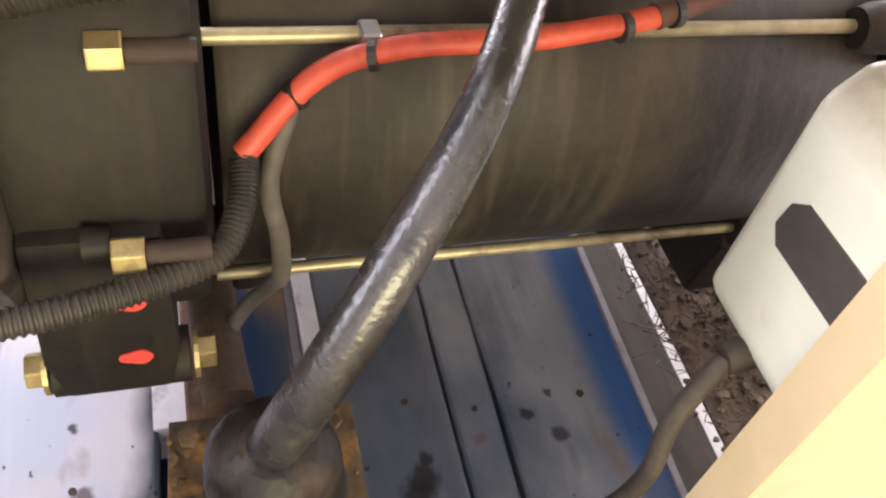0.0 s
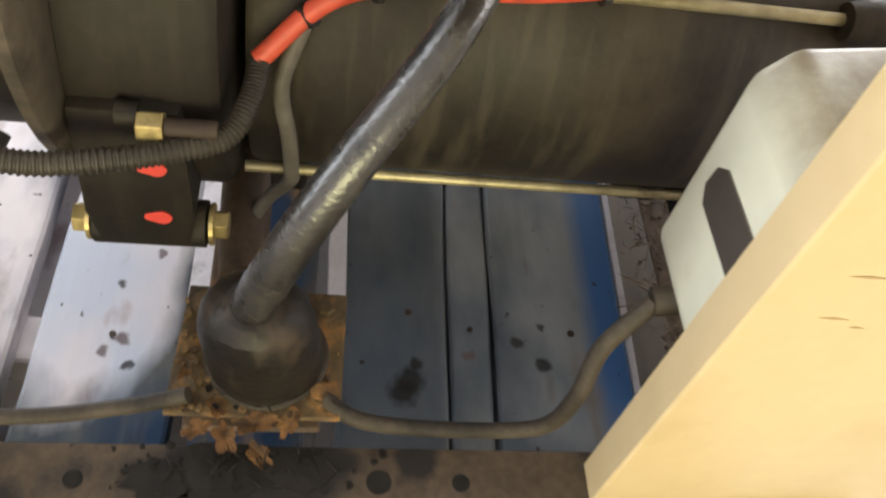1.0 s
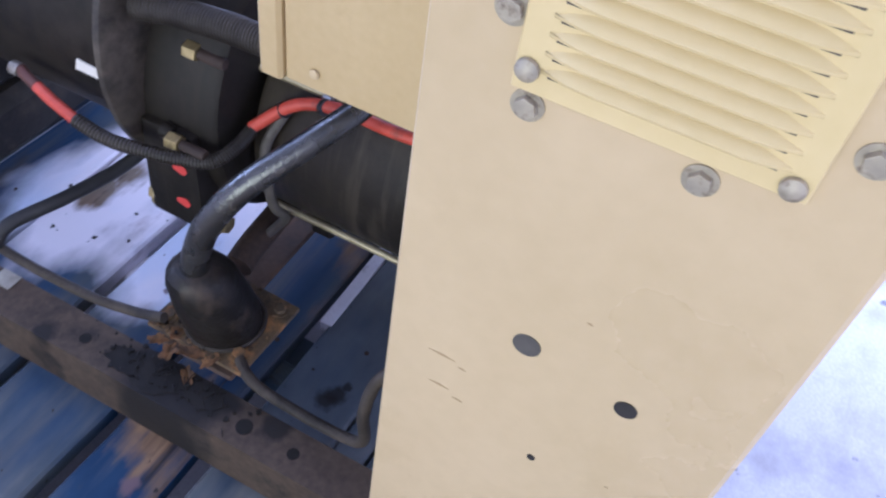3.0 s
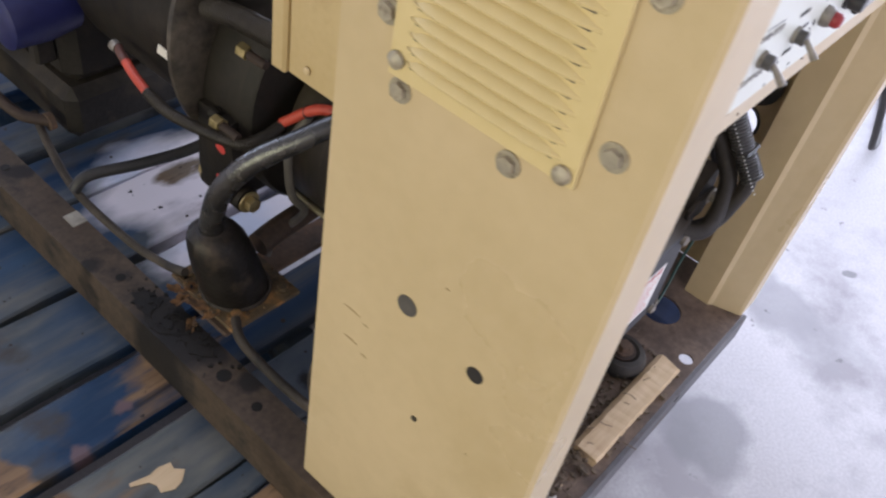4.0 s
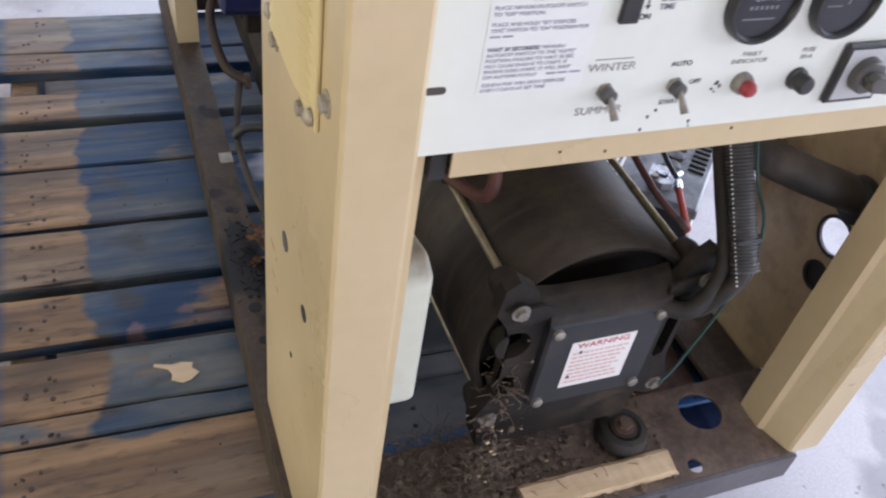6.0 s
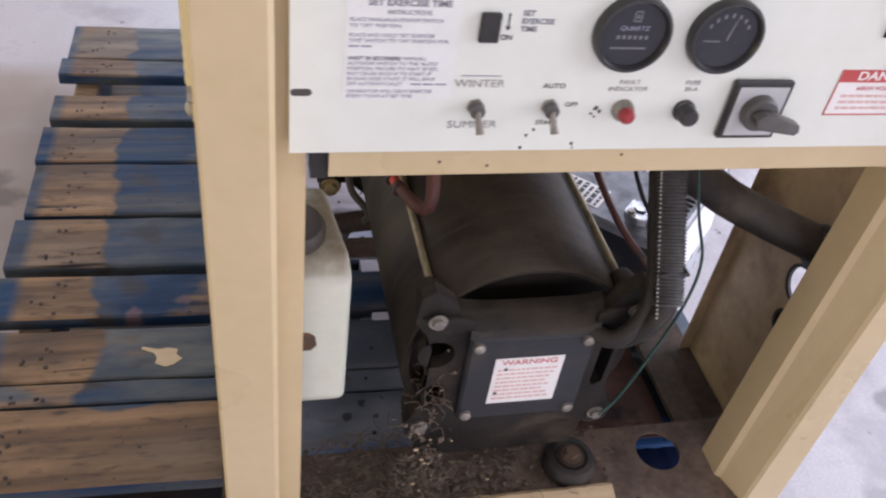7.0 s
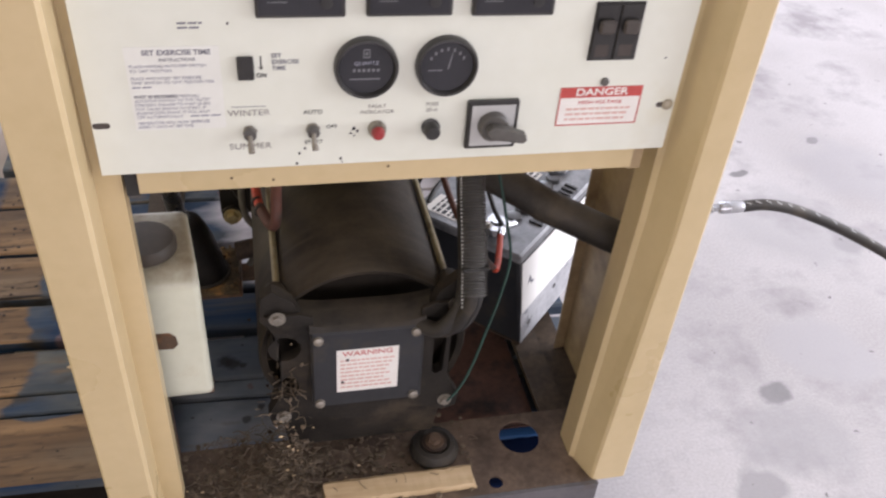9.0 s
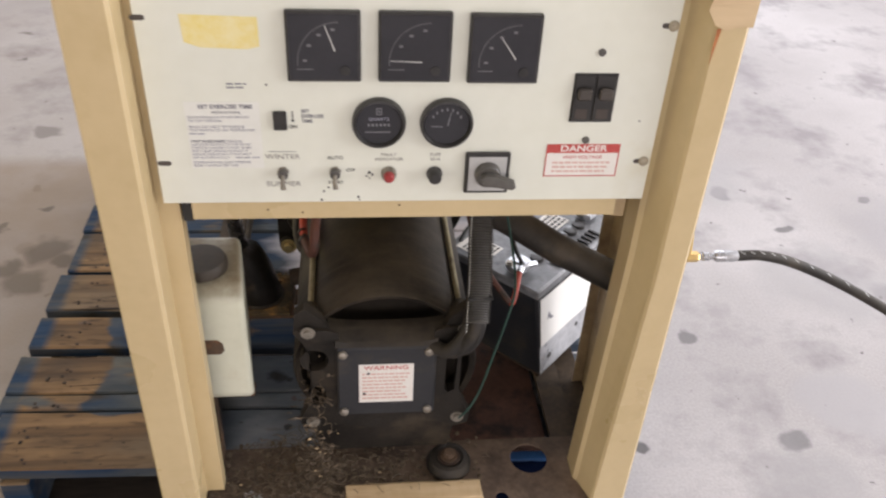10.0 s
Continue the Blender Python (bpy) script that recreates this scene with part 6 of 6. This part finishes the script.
def in_battery(bm):
    bm.transform(BM)
    return bm


def flared(x0, x1, y0, y1, z0, z1, by, bevel):
    """A box whose sides lean out by so much at the top."""
    own = box(x0, x1, y0, y1, z0, z1, bevel)
    cx, cy = (x0 + x1) / 2, (y0 + y1) / 2
    for v in own.verts:
        k = by * (v.co.z - z0) / (z1 - z0)
        v.co.x += k if v.co.x > cx else -k
        v.co.y += k if v.co.y > cy else -k
    return own


case = part("case", in_battery(flared(0.0, 0.26, 0.0, 0.17, 0.0, 0.180, 0.006, 0.004)), PLATE, battery, "black plastic case")
lid = part("lid", in_battery(box(-0.012, 0.272, -0.012, 0.182, 0.1805, 0.198, 0.003)), BATTERY_TOP, battery, "dusty grey lid")
face = Matrix.Rotation(-0.0333, 4, "X")


def on_face(bm):
    """Lays a sheet on the leaning front of the case."""
    bm.transform(face.inverted())
    return in_battery(bm)


part("label", on_face(box(0.004, 0.256, -0.0016, -0.0006, 0.066, 0.170)), DECAL, battery, "blank silver-white label")
part("label_foot", on_face(box(0.001, 0.259, -0.0014, -0.0006, 0.002, 0.0655)), FOIL, battery, "silver-grey lower label")
for x, z, w in ((0.030, 0.030, 0.006), (0.120, 0.045, 0.005), (0.215, 0.040, 0.006)):
    part("vent_hole", on_face(plate(circle(x, z, w, 12), "y", -0.0019, -0.0015)), RUBBER_DARK, battery)
part("label_mark", on_face(plate([(0.022, 0.118), (0.030, 0.132), (0.034, 0.120), (0.044, 0.114), (0.033, 0.113), (0.028, 0.122)], "y", -0.0022, -0.0017)), GREYINK, battery)
part("top_label", in_battery(box(0.004, 0.052, 0.100, 0.165, 0.1982, 0.1990)), PAPER, lid, "white lid label with black print")
part("top_label", in_battery(box(0.135, 0.205, 0.062, 0.105, 0.1982, 0.1990)), PAPER, lid)
bat_print = random.Random(4)
for x0, x1, y0, y1 in ((0.007, 0.049, 0.104, 0.161), (0.138, 0.202, 0.066, 0.101)):
    y = y0
    while y < y1 - 0.006:
        x, h = x0, bat_print.uniform(0.003, 0.007)
        while x < x1 - 0.004:
            w = min(bat_print.uniform(0.004, 0.013), x1 - x)
            part("label_bar", in_battery(box(x, x + w, y, y + h, 0.1992, 0.1996)), INK, lid)
            x += w + 0.003
        y += h + 0.004
for k in range(6):
    part("vent_cap", in_battery(turned([(0.012, 0.1981), (0.012, 0.2045), (0.009, 0.2055), (0.0005, 0.206)], (0.066 + 0.027 * k, 0.040, 0), "z", 18)), BEZEL, lid, smooth=True)
for k in range(11):
    part("lid_rib", in_battery(box(0.072 + 0.0125 * k, 0.078 + 0.0125 * k, -0.004, 0.018, 0.1981, 0.2022, 0.0008)), PLATE, lid)
part("handle_strap", in_battery(sweep([(0.02, 0.168, 0.1985), (0.05, 0.170, 0.211), (0.13, 0.172, 0.216), (0.21, 0.170, 0.211), (0.24, 0.168, 0.1985)], 0.004, 24, 10)), RUBBER_DARK, battery, "black carrying strap", True)
for x in (0.022, 0.240):
    post = part("terminal_post", in_battery(turned([(0.010, 0.1982), (0.009, 0.220), (0.0005, 0.2205)], (x, 0.045, 0), "z", 18)), STEEL, battery, smooth=True)
    part("terminal_clamp", in_battery(plate([(x - 0.017, 0.028), (x + 0.014, 0.028), (x + 0.018, 0.045), (x + 0.014, 0.062), (x - 0.017, 0.062), (x - 0.024, 0.050), (x - 0.024, 0.040)], "z", 0.204, 0.216, 0.002)), STEEL, post, "silver cable clamp")
    part("clamp_bolt", in_battery(hexbolt((x - 0.018, 0.052, 0.2162), 0.005, 0.006, "z", 1)), BOLT, post)
positive = thing("positive_cable", (0.450, 0.18, 0.47), "short red battery lead bent below a silver lug", "cable")
part("red_lead", sweep([(0.468, 0.246, 0.428), (0.464, 0.232, 0.424), (0.456, 0.206, 0.418), (0.449, 0.188, 0.416), (0.444, 0.184, 0.418)], 0.0046, 30, 12), RED, positive, smooth=True)
part("grimy_lead", sweep([(0.444, 0.184, 0.418), (0.434, 0.192, 0.428), (0.414, 0.220, 0.448), (0.398, 0.262, 0.475), (0.388, 0.320, 0.505)], 0.0046, 24, 12), DULL_RED, positive, "grimy brown-red lead", True)
part("lug", sweep([(0.468, 0.245, 0.427), (0.474, 0.258, 0.428), (0.482, 0.272, 0.420)], 0.0060, 10, 12), STEEL, positive, "silver crimped lug", True)
part("lug_tongue", sweep([(0.482, 0.272, 0.420), (0.492, 0.284, 0.415), (0.505, 0.292, 0.412)], 0.0050, 10, 12), STEEL, positive, smooth=True)
part("black_lead", sweep([(0.478, 0.262, 0.427), (0.466, 0.290, 0.450), (0.458, 0.330, 0.490), (0.452, 0.360, 0.560)], 0.0036, 24, 12), RUBBER_DARK, positive, smooth=True)
tagged(part("battery_tray", plate([(0.500, 0.275), (0.528, 0.250), (0.630, 0.388), (0.48, 0.46), (0.42, 0.36)], "z", 0.1962, 0.1996), DARKRUST), "rusty steel battery tray", "tray")

# ---- fuel hose outside ----
fuel = thing("fuel_hose", (0.64, 0.122, 0.5), "black braided hose with brass fitting", "hose")
FY, FZ = 0.122, 0.546
part("elbow", sweep([(0.607, FY, FZ), (0.640, FY, FZ), (0.672, FY, FZ)], 0.0065, 12, 16), BRASS, fuel, smooth=True)
part("stem", sweep([(0.676, FY, FZ), (0.6755, FY, FZ + 0.020), (0.674, FY, FZ + 0.040)], (0.0052, 0.0036), 8, 14), BRASS, fuel, smooth=True)
part("nut", turned([(0.0066, 0.672), (0.0080, 0.674), (0.0080, 0.690), (0.0066, 0.693)], (0, FY, FZ), "x", 6), BRASS, fuel)
part("collar", turned([(0.0046, 0.693), (0.0046, 0.697), (0.0066, 0.698), (0.0066, 0.707), (0.0050, 0.709), (0.0050, 0.716)], (0, FY, FZ), "x", 24), STEEL, fuel, smooth=True)
part("ferrule", turned([(0.0066, 0.716), (0.0082, 0.719), (0.0082, 0.746), (0.0074, 0.750)], (0, FY, FZ), "x", 24), STEEL, fuel, smooth=True)
hp = [(0.748, 0.122, 0.546), (0.79, 0.124, 0.544), (0.846, 0.125, 0.527), (0.928, 0.112, 0.493), (1.024, 0.085, 0.445), (1.14, 0.06, 0.37), (1.25, 0.04, 0.26), (1.36, 0.03, 0.135), (1.47, 0.03, 0.04), (1.62, 0.05, 0.009), (2.0, 0.2, 0.009), (2.4, 0.6, 0.009)]
part("braid", sweep(hp, 0.0076, 110, 18), RUBBER, fuel, smooth=True)
flecks = bmesh.new()
line = spline(hp, 160)
for k in range(3, 110, 5):
    p, d = line[k], (line[k + 1] - line[k]).normalized()
    up = (Vector((0, -0.45, 0.9)) - d * d.dot(Vector((0, -0.45, 0.9)))).normalized()
    sd = d.cross(up)
    c = p + up * 0.0078
    q = [c + d * 0.0030 + sd * 0.0022, c + d * 0.0042 + sd * 0.0015, c - d * 0.0030 - sd * 0.0022, c - d * 0.0042 - sd * 0.0015]
    flecks.faces.new([flecks.verts.new(v) for v in q])
tagged(part("pale_flecks", flecks, GREYPLATE, fuel), kind="stuff")

# ---- litter on the base pan ----
litter = bmesh.new()
rl = random.Random(11)
for k in range(620):
    a = rl.random()
    x, y = rl.gauss(0.11, 0.13), rl.gauss(0.04, 0.035)
    if not (-0.05 < x < 0.42 and -0.02 < y < 0.125):
        continue
    z = 0.2008 + max(0, rl.gauss(0.004, 0.005)) + 0.02 * max(0, 1 - abs(x - 0.15) / 0.07) * rl.random()
    ang, ln = rl.uniform(0, 6.28), rl.uniform(0.004, 0.018)
    d = Vector((math.cos(ang), math.sin(ang), rl.uniform(-0.25, 0.25))) * ln
    p = Vector((x, y, z))
    m = p + d * 0.5 + Vector((rl.uniform(-1, 1), rl.uniform(-1, 1), rl.uniform(0, 1))) * 0.003
    sweep([p, m, p + d], rl.uniform(0.0003, 0.0006), 3, 4, litter)
for k in range(260):
    x, y, z = rl.gauss(0.150, 0.024), rl.uniform(0.028, 0.049), 0.2 + abs(rl.gauss(0, 0.075))
    if z > 0.45 or not 0.10 < x < 0.182 or rl.random() < 0.35:
        continue
    ang, ln = rl.uniform(0, 6.28), rl.uniform(0.003, 0.013)
    d = Vector((math.cos(ang), rl.uniform(-0.3, 0.1), math.sin(ang))) * ln
    p = Vector((x, y, z))
    sweep([p, p + d * 0.5 + Vector((0, -0.002, 0.002)), p + d], rl.uniform(0.0003, 0.0006), 3, 4, litter)
tagged(part("dry_litter", litter, LITTER), "dry grass stems and dirt on the base pan", "litter", kind="stuff")
flakes = bmesh.new()
for k in range(760):
    x, y = rl.gauss(0.14, 0.14), rl.gauss(0.035, 0.04)
    if not (-0.05 < x < 0.40 and -0.02 < y < 0.125):
        continue
    s = rl.uniform(0.0012, 0.0055)
    t0 = rl.uniform(0, 6)
    plate([(x + s * rl.uniform(0.5, 1) * math.cos(t0 + t), y + s * rl.uniform(0.5, 1) * math.sin(t0 + t)) for t in np.linspace(0, 5.2, 6)], "z", 0.2003, 0.2003 + rl.uniform(0.001, 0.006), 0, flakes)
tagged(part("litter_flakes", flakes, LITTER), "brown flakes of leaf and rust on the base pan", "litter", kind="stuff")

lumps = bmesh.new()
for k in range(95):
    if k < 45:
        x, y, z = rl.gauss(0.153, 0.013), rl.uniform(0.034, 0.050), 0.2 + abs(rl.gauss(0, 0.09))
        if z > 0.46 or not 0.125 < x < 0.18:
            continue
    else:
        x, y, z = rl.gauss(0.16, 0.09), rl.uniform(-0.015, 0.09), 0.2015
        if not -0.05 < x < 0.40:
            continue
    own = bmesh.new()
    bmesh.ops.create_icosphere(own, subdivisions=1, radius=rl.uniform(0.0012, 0.0045))
    for v in own.verts:
        v.co *= rl.uniform(0.6, 1.2)
    own.transform(Matrix.Translation((x, y, z)) @ pose(0, 0, 0, rl.uniform(0, 90), rl.uniform(0, 90), 0))
    join(lumps, own)
tagged(part("dirt_lumps", lumps, LITTER), "crumbs of dirt caught on the alternator casting", "dirt", kind="stuff")
specks = bmesh.new()
for k in range(26):
    if k < 10:
        x, y, z = rl.gauss(0.155, 0.012), rl.uniform(0.030, 0.040), rl.uniform(0.205, 0.33)
    else:
        x, y, z = rl.uniform(0.0, 0.36), rl.uniform(-0.01, 0.05), 0.2035
    own = bmesh.new()
    bmesh.ops.create_icosphere(own, subdivisions=1, radius=rl.uniform(0.0008, 0.0022))
    own.transform(Matrix.Translation((x, y, z)) @ Matrix.Diagonal((1.4, 0.6, 0.9, 1)))
    join(specks, own)
tagged(part("pale_crumbs", specks, PALE), "small pale crumbs among the dry litter", "crumbs", kind="stuff")


def scrap(at, size, turn, seed):
    """A crumpled, torn scrap of white film."""
    rnd = random.Random(seed)
    own = bmesh.new()
    n = 7
    grid = [[own.verts.new(((i / n - 0.5) * size * 1.6, (j / n - 0.5) * size + rnd.uniform(-0.1, 0.1) * size, abs(rnd.gauss(0, 0.16)) * size)) for j in range(n + 1)] for i in range(n + 1)]
    for i in range(n):
        for j in range(n):
            if (i in (0, n - 1) or j in (0, n - 1)) and rnd.random() < 0.35:
                continue
            own.faces.new((grid[i][j], grid[i + 1][j], grid[i + 1][j + 1], grid[i][j + 1]))
    bmesh.ops.solidify(own, geom=own.faces[:], thickness=0.0005)
    own.transform(Matrix.Translation(at) @ pose(0, 0, 0, 0, 0, turn))
    return own


tagged(part("paper_scrap", scrap((0.110, -0.006, 0.2012), 0.017, 35, 3), PAPER, None, "", True), "crumpled white scrap of film on the base pan", "scrap", "scraps")
tagged(part("paper_scrap", scrap((0.055, 0.012, 0.2012), 0.016, -20, 8), GREYPLATE, None, "", True), "crumpled grey scrap of film on the base pan", "scrap", "scraps")

# dusty tangles of dry grass caught behind the tank and at the foot of the end bell
tangle = bmesh.new()
rt = random.Random(23)
for cx, cy, cz, sx, sy, sz, many in ((0.13, 0.100, 0.204, 0.055, 0.022, 0.006, 150), (0.148, 0.036, 0.212, 0.020, 0.012, 0.016, 90), (0.150, 0.052, 0.350, 0.010, 0.006, 0.030, 46), (0.08, 0.02, 0.204, 0.05, 0.02, 0.004, 70)):
    for k in range(many):
        p = Vector((rt.gauss(cx, sx), rt.gauss(cy, sy), max(0.2012, rt.gauss(cz, sz))))
        if not (-0.04 < p.x < 0.30 and -0.02 < p.y < 0.128):
            continue
        d = Vector((rt.uniform(-1, 1), rt.uniform(-1, 1), rt.uniform(-0.35, 0.35))).normalized() * rt.uniform(0.010, 0.030)
        e = p + d
        e.z = max(0.2012, e.z)
        bend = (p + e) / 2 + Vector((rt.uniform(-1, 1), rt.uniform(-1, 1), rt.uniform(0, 1))) * 0.006
        sweep([p, bend, e], rt.uniform(0.0003, 0.0007), 4, 4, tangle)
tagged(part("grass_tangle", tangle, LITTER), "dusty tangles of dry grass on the base pan", "litter", kind="stuff")
